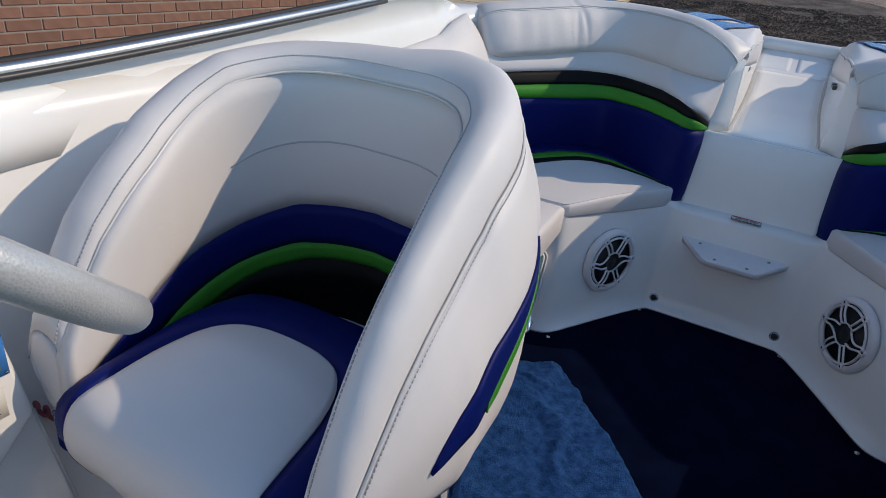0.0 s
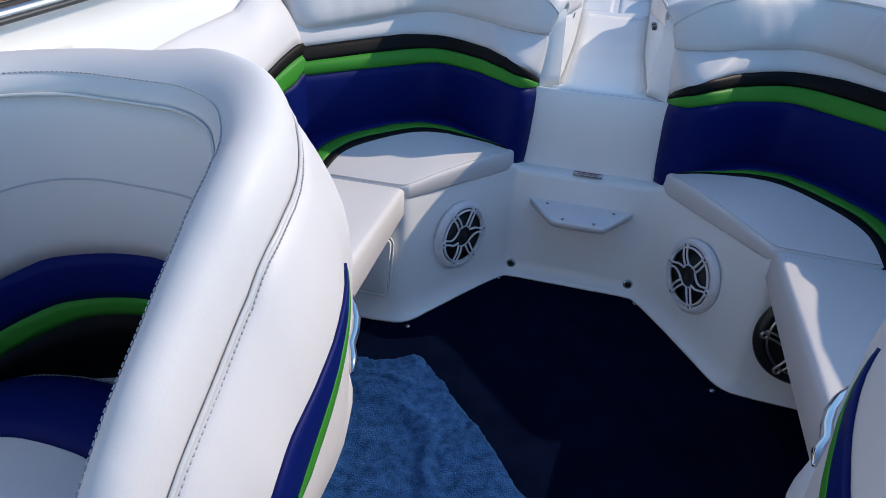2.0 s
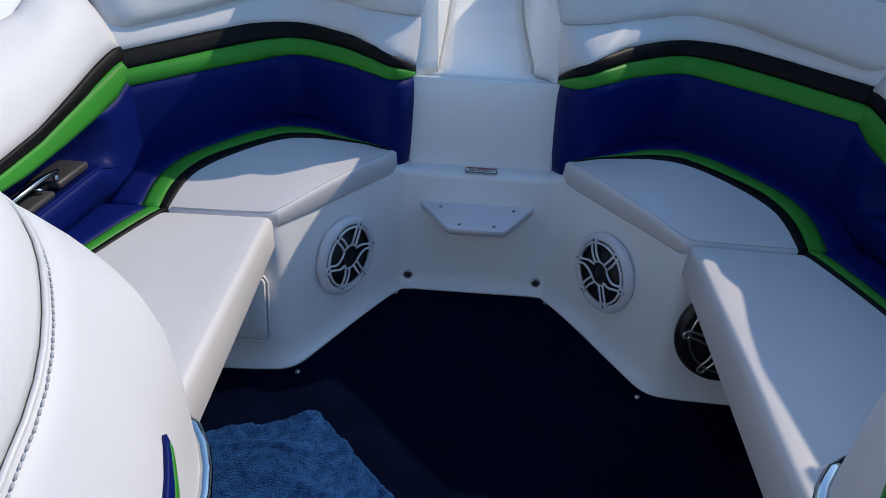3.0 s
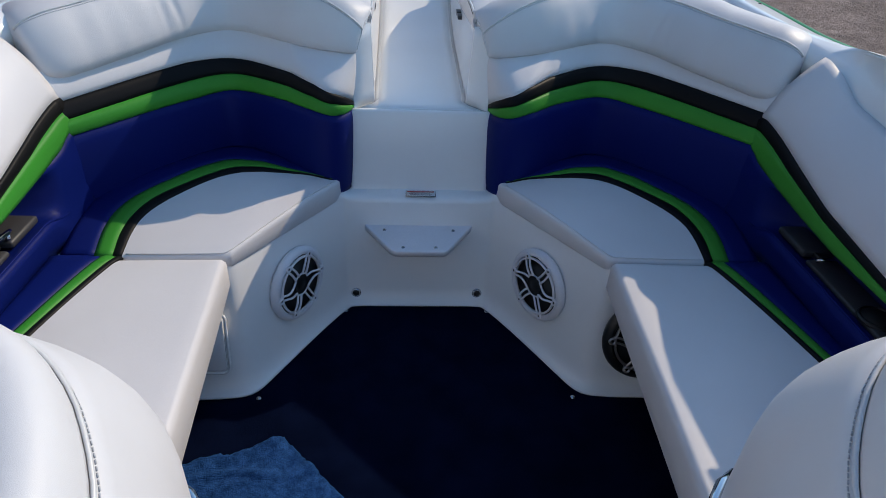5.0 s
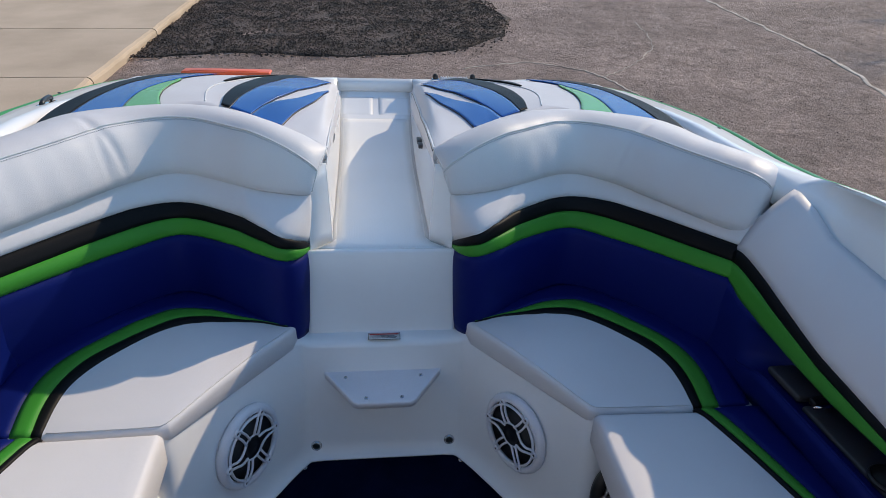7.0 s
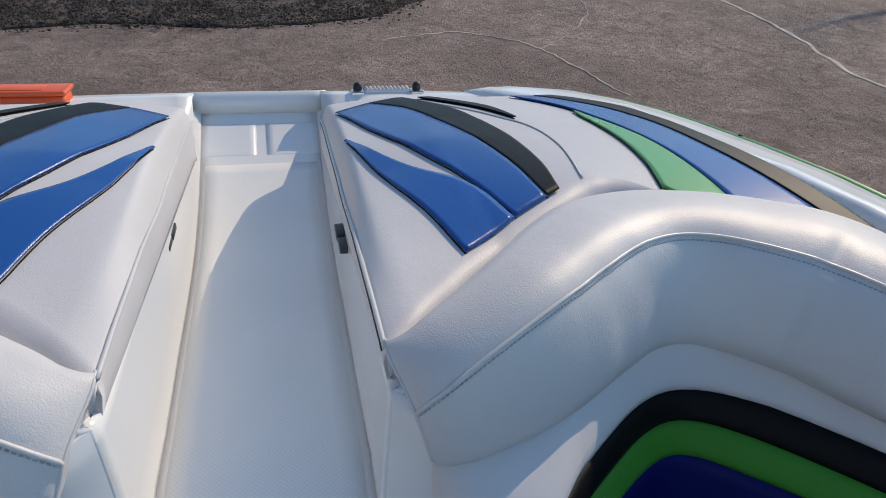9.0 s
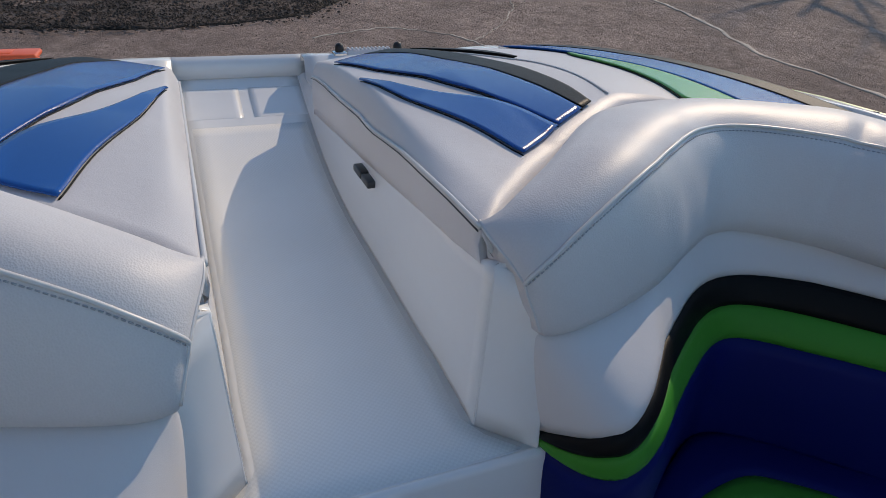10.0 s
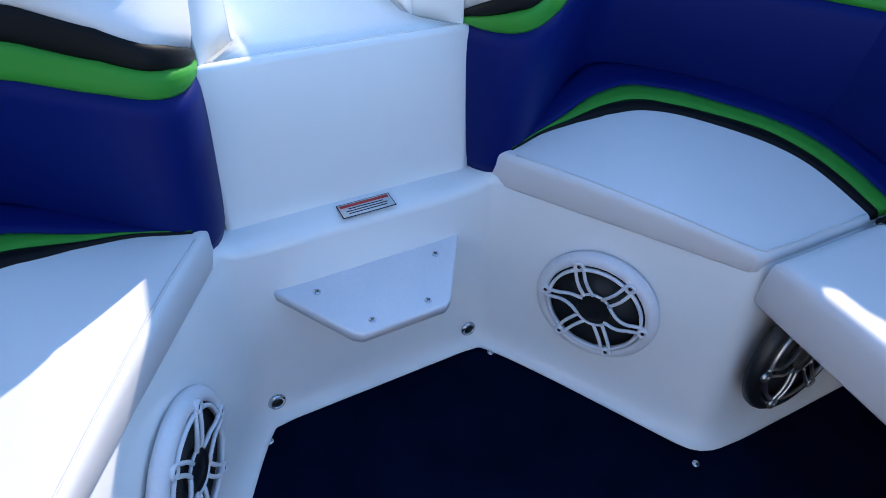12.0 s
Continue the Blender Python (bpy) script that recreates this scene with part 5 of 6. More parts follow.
grab = thing("grab_handle", (-0.94, -0.45, 0.50), "polished grab handle lying in the port armrest trough", "handle")
part("bar", tube(spline([(-0.93, -0.44, 0.535), (-0.925, -0.50, 0.545), (-0.93, -0.58, 0.540), (-0.95, -0.64, 0.525)], 20), 0.006, 10), CHROME, grab)
for y in (-0.445, -0.635):
    part("post", tube([(-0.935, y, 0.505), (-0.935, y, 0.532)], 0.006, 8), CHROME, grab)

# ---- towel on the carpet ----


def towel_mesh():
    a = spline([(-0.66, -0.72, 0), (-0.56, -0.660, 0), (-0.46, -0.632, 0), (-0.352, -0.588, 0)], 90)
    b = spline([(-0.50, -1.76, 0), (-0.36, -1.75, 0), (-0.22, -1.74, 0), (-0.06, -1.72, 0)], 90)
    # First stretch of this edge follows a cast shadow, cut into the shape.
    right = flow([0.0, 0.123, 0.249, 0.322, 0.342, 0.44, 0.6, 1.0], [0.0, 0.093, 0.188, 0.225, 0.253, 0.235, 0.16, 0.0])
    rows = []
    for i, (p, q) in enumerate(zip(a, b)):
        row = []
        for k in range(150):
            f = k / 149
            c = p.lerp(q, f)
            u = i / 89
            c.x += right(f) * u ** 1.2
            c.y += 0.010 * noise.noise((u * 9, 3.1, 0)) * (1 - f) ** 8
            n1 = noise.noise((c.x * 7, c.y * 5, 1.7))
            n2 = noise.noise((c.x * 16 + 3 * n1, c.y * 13, 4.2))
            fold = 0.014 * max(0, 1 - abs(math.sin(c.x * 11 + c.y * 7 + 1.6 * n1)) * 2.5) + 0.011 * max(0, 1 - abs(math.sin(c.x * 5 - c.y * 12 + 2 * n1)) * 3)
            fuzz = 0.0030 * noise.noise((c.x * 130, c.y * 130, 0)) + 0.002 * noise.noise((c.x * 60, c.y * 60, 5))
            row.append(Vector((c.x, c.y, 0.010 + 0.005 * n1 + 0.003 * n2 + fold + fuzz)))
        rows.append(row)
    return sheet(rows, 0.006, sign=1)


tagged(mesh_object("towel", towel_mesh(), TOWEL), "blue terry towel spread wrinkled on the carpet beside a chair", "towel")

# ---- helm ----
wheel = thing("steering_wheel", (-0.52, -1.97, 0.80), "silver-grey perforated steering wheel on a black column", "steering wheel")
down = Vector((0.667, 0.557, -0.49)).normalized()
wc = Vector((-0.414, -1.882, 0.825)) - down * 0.165
axis = Vector((-0.03, 0.60, 0.64))
axis = (axis - down * axis.dot(down)).normalized()
across = axis.cross(down).normalized()
rim_pts = [wc + across * (0.165 * math.cos(a)) + down * (0.165 * math.sin(a)) for a in [2 * math.pi * k / 72 for k in range(72)]]
part("rim", tube(rim_pts, 0.0158, 20, True), WHEEL_GREY, wheel)
part("rim_seam", tube([p + (p - wc).normalized() * -0.0125 + axis * 0.0098 for p in rim_pts], 0.0008, 5, True), GREY_PLASTIC, wheel)
axis = -axis
for a in (0.15, math.pi - 0.15, -math.pi / 2):
    e = wc + across * (0.158 * math.cos(a)) + down * (0.158 * math.sin(a))
    part("spoke", tube(spline([(*(wc + axis * 0.03),), (*(wc.lerp(e, 0.5) + axis * 0.015),), (*e,)], 12), 0.011, 10), BLACK_PLASTIC, wheel)
part("hub", tube([wc + axis * 0.0, wc + axis * 0.05], 0.045, 24), BLACK_PLASTIC, wheel)
part("column", tube([wc + axis * 0.05, wc + axis * 0.12, wc + axis * 0.26], [0.032, 0.036, 0.05], 20), BLACK_PLASTIC, wheel)

console = thing("helm_console", (-0.80, -2.1, 0.0), "white fibreglass helm console carrying labels beside the steering wheel", "console")
prof = [(-1.751, 0.410), (-1.836, 0.327), (-1.90, 0.312), (-2.6, 0.28), (-2.6, 0.86), (-2.10, 0.80), (-1.97, 0.66), (-1.86, 0.615), (-1.80, 0.603), (-1.776, 0.578)]
bm = bmesh.new()
lean = Matrix.Translation((0.034, -2.147, 1.078)) @ Matrix.Scale(0.92, 4) @ Matrix.Translation((-0.034, 2.147, -1.078))
lo = [bm.verts.new(lean @ Vector((-0.862, y, z))) for y, z in prof]
hi = [bm.verts.new(Vector((-0.995, v.co.y, v.co.z))) for v in lo]
bm.faces.new(lo)
bm.faces.new(hi[::-1])
for k in range(len(prof)):
    bm.faces.new((lo[k], hi[k], hi[(k + 1) % len(prof)], lo[(k + 1) % len(prof)]))
bmesh.ops.recalc_face_normals(bm, faces=bm.faces)
bmesh.ops.bevel(bm, geom=bm.edges[:], offset=0.012, segments=3, profile=0.5, affect="EDGES")
part("pod", bm, GELCOAT, console)
part("dash_top", block(-0.95, -0.62, -2.62, -2.20, 0.72, 0.86, 0.02), GELCOAT, console)
part("dash_support", block(-0.95, -0.66, -2.62, -2.50, 0.0, 0.72, 0.02), GELCOAT, console)


def plate_text(words, size, m, mat, parent):
    c = bpy.data.curves.new("lettering", "FONT")
    c.body = words
    c.size = size
    c.extrude = 0.0002
    c.align_x = "RIGHT"
    ob = bpy.data.objects.new("lettering", c)
    me = bpy.data.meshes.new_from_object(ob)
    bpy.data.objects.remove(ob)
    bm = bmesh.new()
    bm.from_mesh(me)
    bpy.data.meshes.remove(me)
    moved(bm, m)
    return part("lettering", bm, mat, parent, smooth=False)


# labels on the console's inboard face, whose outward direction is +x and whose writing runs towards the stern
face = lean @ Matrix(((0, 0, 1, -0.8615), (1, 0, 0, 0), (0, 1, 0, 0), (0, 0, 0, 1)))
cert = thing("certification_plate", (-0.79, -1.88, 0.57), "blue-bordered grey metal certification plate on the helm console", "label")
cert_face = face @ Matrix.Translation((-0.060, 0.108, 0))
part("border", moved(block(-1.96, -1.716, 0.392, 0.458, 0.0, 0.0012, 0), cert_face), LABEL_BLUE, cert, "blue border")
part("field", moved(block(-1.95, -1.726, 0.402, 0.440, 0.0012, 0.0016, 0), cert_face), LABEL_GREY, cert)
plate_text("CERTIFICATION", 0.012, cert_face @ Matrix.Translation((-1.730, 0.4305, 0.0017)), INK, cert)
for k, w in enumerate((0.11, 0.14, 0.10, 0.15)):
    part("text_line", moved(block(-1.731 - w, -1.731, 0.4245 - k * 0.0056, 0.4266 - k * 0.0056, 0.0016, 0.0019, 0), cert_face), INK, cert)
for y, z in ((-1.720, 0.454), (-1.720, 0.396)):
    part("rivet", moved(lathe([(0.0, 0.0), (0.003, 0.0), (0.002, 0.002), (0.0, 0.0025)], Matrix.Identity(4), 10), cert_face @ Matrix.Translation((y, z, 0.0012))), CHROME, cert)
caution = thing("caution_sticker", (-0.79, -1.88, 0.50), "white caution sticker with orange header on the helm console", "label")
caution_face = face @ Matrix.Translation((-0.067, 0.101, 0))
part("paper", moved(block(-1.96, -1.722, 0.332, 0.384, 0.0, 0.0006, 0), caution_face), PAPER, caution)
part("header", moved(block(-1.955, -1.735, 0.370, 0.381, 0.0006, 0.0010, 0), caution_face), LABEL_ORANGE, caution, "orange header bar")
plate_text("WARNING", 0.010, caution_face @ Matrix.Translation((-1.800, 0.3722, 0.0011)), INK, caution)
for k, w in enumerate((0.15, 0.17, 0.14, 0.17)):
    part("text_line", moved(block(-1.732 - w, -1.732, 0.3625 - k * 0.0075, 0.3640 - k * 0.0075, 0.0006, 0.0009, 0), caution_face), INK, caution)

kill = thing("kill_switch", (-0.985, -1.71, 0.748), "red round safety switch with black key on the hull side", "switch")
km = facing((-0.962, -1.748, 0.752), (1, 0.05, 0.12)) @ Matrix.Diagonal((0.62, 0.62, 0.8, 1.0))
part("bezel", closed_lathe(ring_profile(0.040, 0.034, 0.008), km, 28), CHROME, kill)
part("face", lathe([(0.0, 0.0), (0.036, 0.0), (0.036, 0.006), (0.033, 0.009), (0.0, 0.010)], km, 28), RED, kill)
part("key", moved(block(-0.012, 0.012, -0.014, 0.014, 0.009, 0.022, 0.003), km), BLACK_PLASTIC, kill)

cord = thing("lanyard", (-0.96, -1.66, 0.50), "faded red safety lanyard with steel clip hanging on the hull side", "lanyard")
part("strap", tube(spline([(-0.966, -1.720, 0.625), (-0.962, -1.712, 0.59), (-0.956, -1.708, 0.56), (-0.952, -1.707, 0.54)], 16), 0.006, 6), PINK, cord)
part("hook", tube(spline([(-0.952, -1.707, 0.54), (-0.950, -1.712, 0.515), (-0.948, -1.708, 0.49), (-0.947, -1.697, 0.484), (-0.948, -1.693, 0.50), (-0.951, -1.703, 0.53)], 24), 0.0028, 8), CHROME, cord)
coil = [(-0.90 + 0.010 * math.cos(k * 0.7) + 0.0012 * k * 0.4, -1.735 + 0.0012 * k, 0.385 + 0.010 * math.sin(k * 0.7) - 0.0016 * k) for k in range(46)]
part("coil", tube(coil, 0.0035, 6), PINK, cord, "coiled dark red cord")
anchor = thing("lanyard_clip", (-0.975, -1.67, 0.57), "white clip that holds the lanyard", "clip")
part("body", block(-0.985, -0.958, -1.735, -1.695, 0.588, 0.618, 0.008), WHITE_PLASTIC, anchor)

pedal = thing("throttle_box", (-0.78, -1.93, 0.05), "black and white control box at the foot of the helm", "control box")
pm = Matrix.Translation((-0.770, -1.915, 0.215)) @ Matrix(((0, 0, -1, 0), (0.423, -0.906, 0, 0), (-0.906, -0.423, 0, 0), (0, 0, 0, 1)))
part("case", moved(block(-0.10, 0.11, 0.006, 0.12, -0.034, 0.05, 0.010), pm), WHITE_PLASTIC, pedal)
part("foot", block(-0.80, -0.735, -2.04, -1.92, 0.0, 0.24, 0.010), WHITE_PLASTIC, pedal)
part("strip", moved(block(-0.10, 0.10, -0.010, 0.008, -0.040, 0.02, 0.006), pm), BLACK_PLASTIC, pedal)
part("lever_block", moved(block(-0.060, 0.030, -0.058, -0.012, -0.012, 0.034, 0.006), pm), BLACK_PLASTIC, pedal)
part("lever_pin", moved(block(-0.02, 0.00, -0.030, 0.010, 0.0, 0.02, 0.003), pm), CHROME, pedal)

# kick panel from the console down to the floor
kick = thing("kick_panel", (-0.84, -2.1, 0.003), "glossy white kick panel below the helm console", "panel")
bm = bmesh.new()
edge = [(-2.55, 0.003), (-1.700, 0.003), (-1.757, 0.36), (-1.772, 0.45), (-1.80, 0.45), (-1.86, 0.405), (-2.55, 0.385)]
near = [bm.verts.new((-0.825, y, z)) for y, z in edge]
far = [bm.verts.new((-0.868, y, z)) for y, z in edge]
bm.faces.new(near)
bm.faces.new(far[::-1])
for k in range(len(edge)):
    bm.faces.new((near[k], far[k], far[(k + 1) % len(edge)], near[(k + 1) % len(edge)]))
bmesh.ops.recalc_face_normals(bm, faces=bm.faces)
bmesh.ops.bevel(bm, geom=bm.edges[:], offset=0.004, segments=2, profile=0.5, affect="EDGES")
part("board", bm, GELCOAT, kick)
part("edge_trim", tube([(-0.8235, -1.702, 0.008), (-0.8235, -1.759, 0.36), (-0.8235, -1.773, 0.445)], 0.003, 8), PIPING, kick, "pale edge trim")

# ---- windscreen rail on the port gunwale ----
for s in (-1, 1):
    rail = thing("windscreen_rail", (s * 1.0, -1.6, 0.87), "aluminium windscreen base rail with black gasket along the gunwale", "rail", group="windscreen rails")
    line = [(s * 1.035, -0.62, 0.946), (s * 1.02, -0.95, 0.920), (s * 1.005, -1.30, 0.894), (s * 0.995, -1.65, 0.872), (s * 0.97, -2.1, 0.862), (s * 0.90, -2.7, 0.852)]
    part("bar", tube(spline(line, 40), 0.011, 8), ALUMINIUM, rail)
    part("gasket", tube(spline([(x + s * 0.012, y, z + 0.009) for x, y, z in line], 40), 0.007, 6), RUBBER, rail, "black rubber gasket")
    part("lower_strip", tube(spline([(x - s * 0.014, y, z - 0.006) for x, y, z in line], 40), 0.006, 6), GREY_PLASTIC, rail)

# ---- stern fittings ----
handle = thing("transom_handle", (0.365, 1.455, 0.845), "ribbed white transom grip between two black line posts", "handle")
for x in (0.278, 0.452):
    part("socket", block(x - 0.019, x + 0.019, 1.434, 1.476, 0.836, 0.862, 0.004), CHROME, handle, "bright metal socket")
    part("post", lathe([(0.0, 0.0), (0.0125, 0.0), (0.0125, 0.026), (0.0105, 0.034), (0.005, 0.038), (0.0, 0.0385)], Matrix.Translation((x, 1.455, 0.846)), 20), BLACK_PLASTIC, handle)
part("bar", block(0.298, 0.432, 1.444, 1.466, 0.838, 0.866, 0.004), WHITE_PLASTIC, handle)
for k in range(11):
    x = 0.305 + k * 0.0118
    part("rib", block(x - 0.003, x + 0.003, 1.443, 1.467, 0.864, 0.871, 0.0015, 1), WHITE_PLASTIC, handle)

box = thing("orange_case", (-0.66, 1.44, 0.845), "bright orange plastic case lying on the transom deck", "case")
part("body", block(-0.83, -0.465, 1.385, 1.465, 0.838, 0.874, 0.012, 3), ORANGE, box)
part("lid", block(-0.835, -0.46, 1.38, 1.47, 0.874, 0.887, 0.006, 2), ORANGE, box)
part("lid_panel", block(-0.80, -0.515, 1.395, 1.452, 0.887, 0.8885, 0.0006, 1), ORANGE, box)

cleat = thing("deck_cleat", (-1.055, 0.656, 0.895), "pop-up chrome cleat on the port gunwale", "cleat")
cm = Matrix.Translation((-1.06, 0.656, 0.8985)) @ Matrix.Rotation(radians(8), 4, "Z")
part("plate", moved(extruded(rounded(0.022, 0.055, 0.021), 0.0, 0.006, 0.002), cm), CHROME, cleat)
part("horn", moved(tube(spline([(0, -0.05, 0.012), (0, -0.03, 0.020), (0, 0.03, 0.020), (0, 0.05, 0.012)], 16), 0.008, 8), cm), BLACK_PLASTIC, cleat)
for s in (-1, 1):
    for y in (0.0, 0.45, 0.85):
        x = float(np.interp(y, [0, 0.5, 0.9], [1.10, 1.13, 1.10]))
        st = thing("deck_screw", (s * x, y, 0.89), "small dark screw head in the gunwale", "screw", group="gunwale screws")
        part("head", lathe([(0.0, 0.0), (0.006, 0.0), (0.0055, 0.003), (0.0, 0.004)], Matrix.Translation((s * x, y, 0.8965)), 12), GREY_PLASTIC, st)
for s, y, out in ((1, 0.725, 0.142), (-1, 0.775, 0.157)):
    lat = thing("pad_latch", (s * 0.165, y, 0.76), "small black and grey latch lever in the walkway wall", "latch", group="sun pad latches")
    part("tongue", block(*sorted((s * out, s * 0.172)), y - 0.002, y + 0.052, 0.756, 0.771, 0.003), BLACK_PLASTIC, lat)
    part("keeper", block(*sorted((s * (out + 0.001), s * 0.172)), y - 0.050, y - 0.003, 0.755, 0.769, 0.003), GREY_PLASTIC, lat, "grey keeper plate")

# ---- bow closed ahead of the helm, and the cradle under the hull ----


def bow_shell(side):
    rows = []
    for k in range(14):
        f = k / 13
        y = -3.75 - 1.2 * f
        w = 0.70 * (1 - f ** 1.8)
        z = 0.835 + 0.02 * f
        rows.append([Vector((side * x, y, zz)) for x, zz in ((0.0, z + 0.05 * (1 - f)), (w * 0.6, z + 0.03 * (1 - f)), (w * 0.95, z), (w, z - 0.02), (w * 0.98, 0.45), (w * 0.8, 0.15), (w * 0.4, -0.12 + 0.3 * f), (0.0, -0.30 + 0.6 * f))])
    return sheet(rows, 0.006, side)


for s in (1, -1):
    part("bow", bow_shell(s), GELCOAT, shell)
part("foredeck", block(-0.72, 0.72, -3.85, -2.95, 0.80, 0.84, 0.01), GELCOAT, shell)
part("bulkhead", block(-0.80, 0.80, -3.02, -2.98, -0.2, 0.82, 0.01), GELCOAT, shell)
for s in (1, -1):
    part("corner_filler", block(*sorted((s * 0.945, s * 1.05)), -0.160, 0.02, 0.55, 0.785, 0.02, 3), GELCOAT, shell)
part("keel", sheet([[Vector((x, y, -0.33 + 0.25 * abs(x))) for x in np.linspace(-0.36, 0.36, 9)] for y in np.linspace(-3.8, 1.36, 20)], 0.01, -1), GELCOAT, shell)
for y in (-2.6, 0.8):
    for x in (-0.45, 0.45):
        stand = thing("cradle_block", (x, y, ground_z(x, y)), "plain timber block under the hull", "support", group="hull supports")
        part("timber", block(x - 0.10, x + 0.10, y - 0.15, y + 0.15, ground_z(x, y) - 0.03, -0.17, 0.008), CONCRETE, stand)

# ---- yard: pavement, kerb, gravel, cracks ----


def strip_on_ground(name, pts, width, mat, label, lift=0.006):
    line = spline([(x, y, 0) for x, y in pts], 160)
    rows = []
    for i, p in enumerate(line):
        d = (line[min(i + 1, 159)] - line[max(i - 1, 0)]).normalized()
        a = Vector((-d.y, d.x, 0))
        jag = 0.05 * noise.noise((p.x * 3, p.y * 3, 7)) + 0.03 * noise.noise((p.x * 11, p.y * 11, 2))
        w = width * (0.55 + 0.9 * abs(noise.noise((p.x * 2.2, p.y * 2.2, 5))) + 0.6 * abs(noise.noise((p.x * 9, p.y * 9, 1))))
        row = []
        for k in (-1, -0.3, 0.3, 1):
            q = p + a * (jag + k * w)
            row.append(Vector((q.x, q.y, ground_z(q.x, q.y) + 0.012 * noise.noise((q.x * 0.7, q.y * 0.7, 0)) + lift)))
        rows.append(row)
    return tagged(mesh_object(name, sheet(rows, 0.01, 1), mat), label, "crack", kind="structure")


strip_on_ground("ground_crack", [(7.2, 13.5), (6.75, 10.9), (6.62, 8.3), (6.52, 7.3), (6.38, 6.3), (6.12, 5.3), (6.15, 4.6), (6.3, 3.2)], 0.035, CRACK, "long pale crack across the asphalt")
strip_on_ground("ground_crack", [(1.2, 6.8), (2.05, 7.05), (2.55, 6.8), (2.83, 6.55), (3.0, 6.1), (3.13, 5.55), (3.25, 4.9)], 0.015, CRACK, "curved pale crack in the asphalt")
strip_on_ground("ground_crack", [(2.95, 6.35), (3.3, 6.7), (3.6, 7.0), (4.2, 7.9), (4.6, 9.5)], 0.009, CRACK, "thin branching crack in the asphalt")

gravel_line = [(-3.15, 7.45), (-2.7, 7.5), (-1.9, 7.72), (-1.0, 7.5), (-0.4, 7.45), (0.5, 7.48), (1.2, 7.75), (1.95, 8.4), (2.4, 9.6), (2.2, 10.8), (1.7, 12.5), (0.8, 14.5), (-2.9, 14.5)]


def gravel_mesh():
    bm = bmesh.new()
    edge = spline([(x, y, 0) for x, y in gravel_line + gravel_line[:1]], 140)[:-1]
    mid = sum(edge, Vector()) / len(edge)
    rings = []
    for f in (1.0, 0.97, 0.9, 0.8, 0.65, 0.45, 0.2):
        ring = []
        for p in edge:
            q = mid.lerp(p, f)
            q += Vector((noise.noise((p.x * 2, p.y * 2, 3)), noise.noise((p.x * 2, p.y * 2, 9)), 0)) * 0.10
            z = ground_z(q.x, q.y) + (0.004 if f == 1 else 0.022 + 0.03 * noise.noise((q.x * 2, q.y * 2, 0)))
            ring.append(Vector((q.x, q.y, z)))
        rings.append(ring)
    return loft(rings, caps=True)


tagged(mesh_object("gravel_bed", gravel_mesh(), MULCH), "dark gravel and mulch bed beyond the stern", "gravel", kind="structure")


def pebbles(n, inside, size, seed):
    rng = random.Random(seed)
    verts, faces = [], []
    shape = [(1, 0, 0), (0, 1, 0), (-1, 0, 0), (0, -1, 0), (0, 0, 0.8), (0, 0, -0.4)]
    tri = [(0, 1, 4), (1, 2, 4), (2, 3, 4), (3, 0, 4), (1, 0, 5), (2, 1, 5), (3, 2, 5), (0, 3, 5)]
    count = 0
    while count < n:
        p = inside(rng)
        if p is None:
            continue
        r = size * rng.uniform(0.4, 1.5)
        a = rng.uniform(0, 6.28)
        st = rng.uniform(0.6, 1.4)
        k = len(verts)
        for x, y, z in shape:
            xx, yy = x * r * st, y * r
            verts.append((p[0] + xx * math.cos(a) - yy * math.sin(a), p[1] + xx * math.sin(a) + yy * math.cos(a), p[2] + z * r * 0.8))
        faces += [tuple(k + c for c in f) for f in tri]
        count += 1
    me = bpy.data.meshes.new("gravel")
    me.from_pydata(verts, [], faces)
    return me


def in_bed(rng):
    x, y = rng.uniform(-3.2, 2.5), rng.uniform(7.3, 12.5)
    lim = float(np.interp(x, [-3.2, -1.9, -1.0, 0.5, 1.2, 1.95, 2.4], [7.45, 7.72, 7.5, 7.5, 7.75, 8.4, 9.6])) - abs(rng.gauss(0, 0.28))
    if y < lim or x > 2.3:
        return None
    return x, y, ground_z(x, y) + 0.03 + 0.03 * noise.noise((x * 2, y * 2, 0))


def in_yard(rng):
    x, y = rng.uniform(-3, 10), rng.uniform(2.0, 11)
    return x, y, ground_z(x, y) + 0.012 * noise.noise((x * 0.7, y * 0.7, 0)) + 0.002


me = pebbles(15000, in_bed, 0.018, 3)
me.materials.append(MULCH)
tagged(new("gravel", me), "loose dark gravel stones and bark chips", "gravel", kind="stuff")
me = pebbles(2600, in_yard, 0.007, 5)
me.materials.append(MULCH)
tagged(new("grit", me), "scattered grit on the asphalt", "grit", kind="stuff")

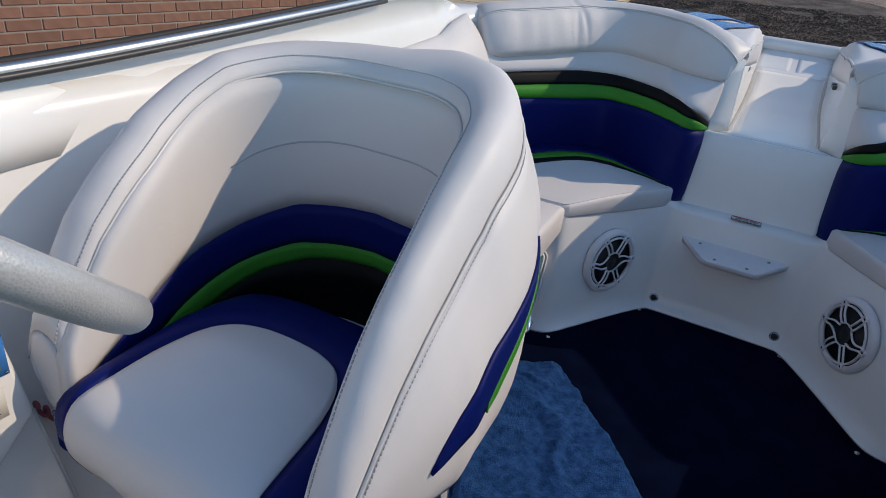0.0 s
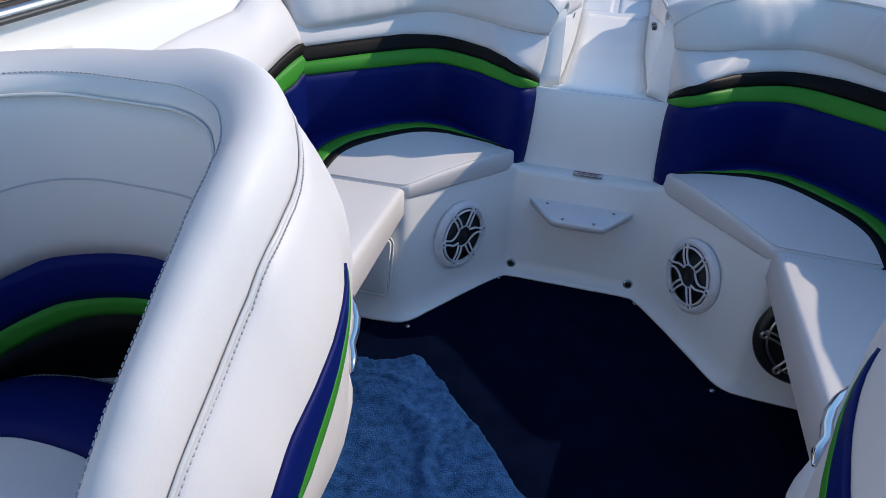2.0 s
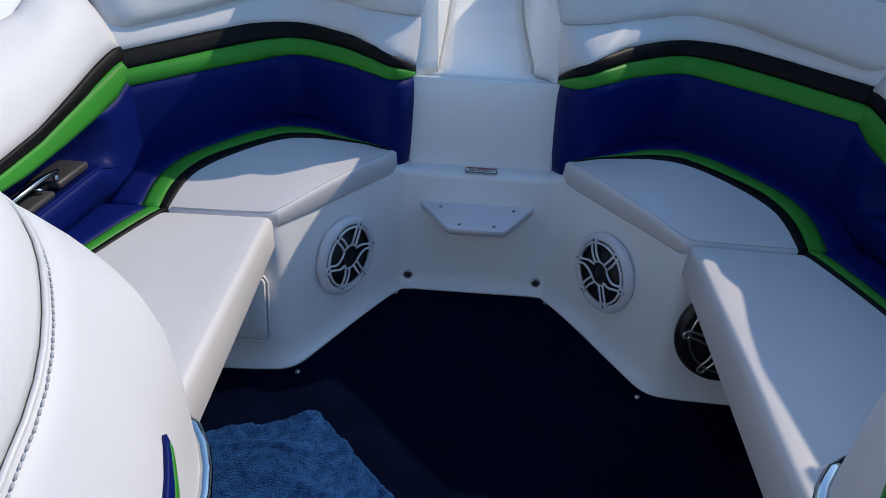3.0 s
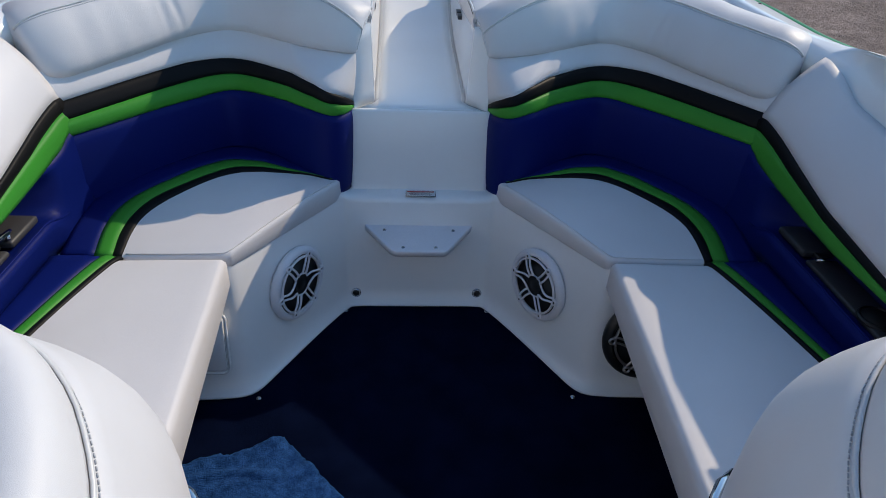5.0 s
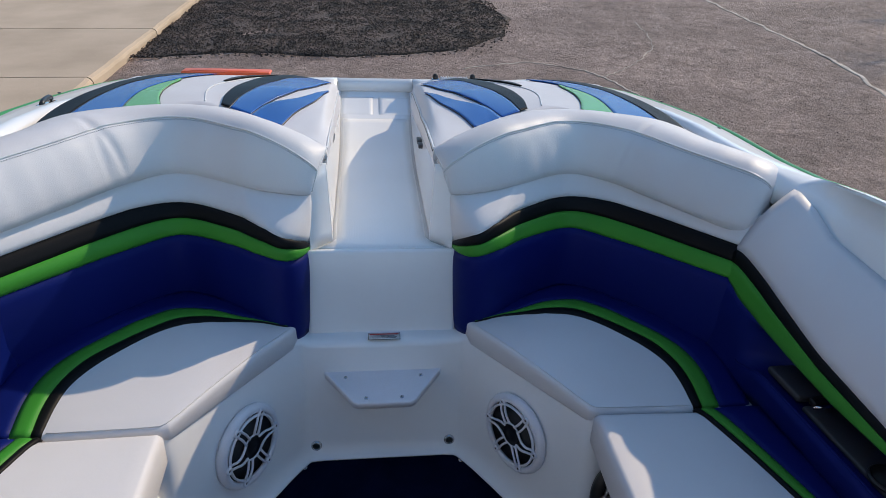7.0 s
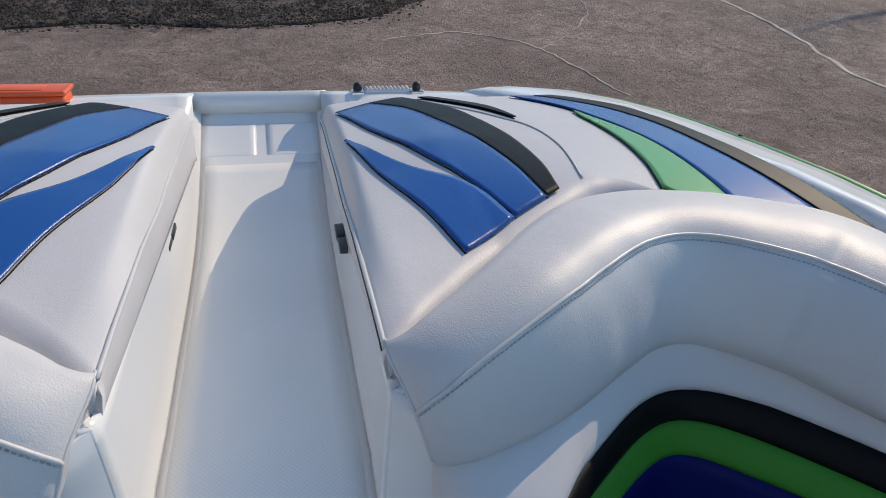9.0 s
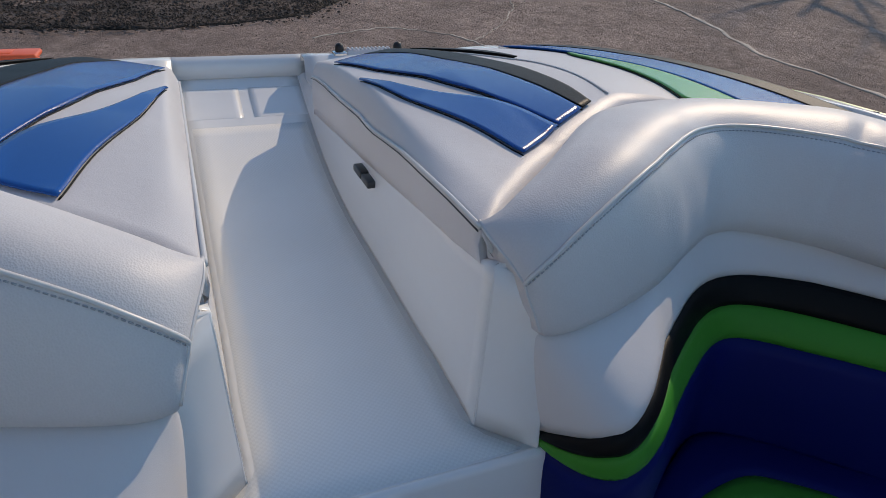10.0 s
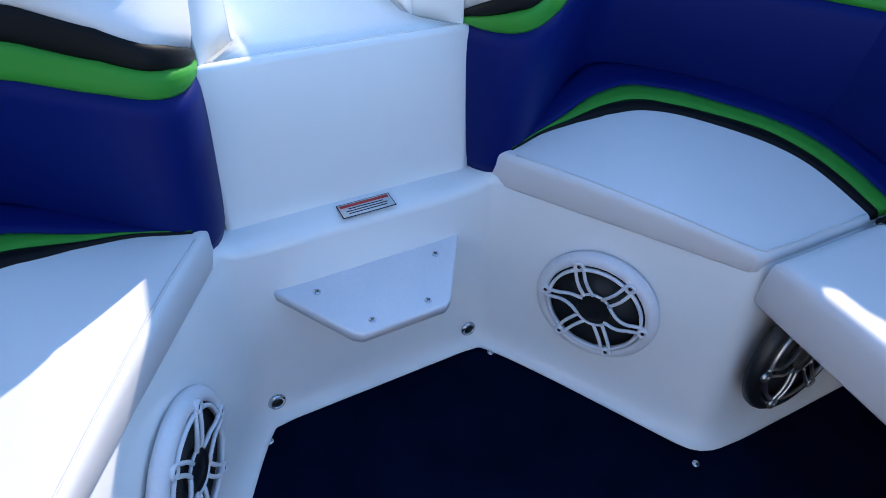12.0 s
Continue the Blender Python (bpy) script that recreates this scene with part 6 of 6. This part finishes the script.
pavement = thing("pavement", (-4.5, 6, -0.3), "tan concrete slab pavement with a worn kerb edge", "pavement", kind="structure")
ends = [-3.4, -1.0, 1.4, 3.8, 6.15, 8.55, 11.0, 13.5]
for y0, y1 in zip(ends, ends[1:]):
    bm = bmesh.new()
    nseg = 14
    front = []
    for k in range(nseg + 1):
        y = y0 + 0.014 + (y1 - y0 - 0.028) * k / nseg
        x = -3.13 + 0.03 * (y - 8) / 3 + 0.02 * noise.noise((y * 2.5, 0, 0))
        front.append((x, y))
    rows = []
    for x, y in front:
        row = []
        for dx, dz in ((0.0, -0.03), (0.0, 0.075), (-0.012, 0.098), (-0.035, 0.112), (-0.9, 0.118), (-3.8, 0.125)):
            chip = 0.012 * noise.noise((y * 6, dx * 20, 2))
            row.append(Vector((x + dx + (chip if -0.05 < dx < 0 else 0), y, ground_z(x + dx, y) + dz)))
        rows.append(row)
    part("slab", sheet(rows, 0.02, -1), CONCRETE, pavement, smooth=False)

# ---- brick wall beside the pavement ----
WALL_X = -3.76
wall = tagged(mesh_object("wall_west", block(WALL_X - 0.25, WALL_X - 0.006, -4.0, 3.5, -1.05, 3.0, 0), MORTAR, smooth=False), "red-brown brick building wall with grey mortar joints", "wall", kind="structure")


def brick_mesh(ln):
    me = bpy.data.meshes.new("brick")
    bm = block(-0.02, 0.0, -ln / 2, ln / 2, -0.0285, 0.0285, 0.003, 1)
    bm.to_mesh(me)
    bm.free()
    me.materials.append(BRICK)
    return me


whole, part_brick = brick_mesh(0.194), brick_mesh(0.092)
rest = bmesh.new()
for row in range(-12, 48):
    z = 0.30 + row * 0.0675
    start = -3.9 + (0.102 if row % 2 else 0.0)
    for k in range(36):
        y = start + k * 0.204
        if y + 0.1 > 3.5:
            continue
        if -1 <= row <= 8 and -0.7 < y < 3.45:
            ob = new("brick", whole)
            ob.location = (WALL_X + random.uniform(-0.001, 0.002), y, z)
            ob.parent = wall
        else:
            bmesh.ops.create_cube(rest, size=1.0, matrix=Matrix.LocRotScale((WALL_X - 0.01, y, z), None, (0.02, 0.194, 0.057)))
part("brickwork", rest, BRICK, wall, smooth=False)["kind"] = "stuff"


# ---- bare tree that throws its shadow over the yard ----
def bare_tree(x, y, label):
    rnd = random.Random(11)
    z0 = ground_z(x, y)
    base = thing("bare_tree", (x, y, z0), label, "tree")
    trunk = spline([(x, y, z0 - 0.1), (x + 0.08, y - 0.05, z0 + 2.2), (x - 0.06, y + 0.06, z0 + 4.6), (x + 0.1, y, z0 + 7.0), (x, y + 0.1, z0 + 9.2)], 24)
    part("trunk", tube(trunk, [0.20 * (1 - k / 24) ** 0.8 + 0.02 for k in range(24)], 10), BARK, base)
    for k in range(11):
        start = trunk[7 + int(k * 1.4)]
        a = k * 2.4 + rnd.uniform(-0.4, 0.4)
        reach = 2.9 - 0.15 * k
        out = Vector((math.cos(a), math.sin(a), 0.75 + rnd.uniform(-0.1, 0.3)))
        pts = spline([(*start,), (*(start + out * reach * 0.35 + Vector((0, 0, -0.1))),), (*(start + out * reach * 0.7),), (*(start + out * reach + Vector((0, 0, 0.35))),)], 14)
        limb = part("limb", tube(pts, [0.075 * (1 - j / 14) + 0.012 for j in range(14)], 7), BARK, base)
        for j in range(8):
            q = pts[4 + j]
            b = a + rnd.choice((-1, 1)) * rnd.uniform(0.5, 1.1)
            d = Vector((math.cos(b), math.sin(b), rnd.uniform(0.3, 1.0))) * rnd.uniform(0.6, 1.4)
            part("twig", tube(spline([(*q,), (*(q + d * 0.5 + Vector((0, 0, 0.06))),), (*(q + d),)], 6), [0.020, 0.017, 0.014, 0.011, 0.008, 0.004], 5), BARK, limb)
    return base


bare_tree(19.2, 14.5, "leafless grey-brown tree standing at the edge of the yard")
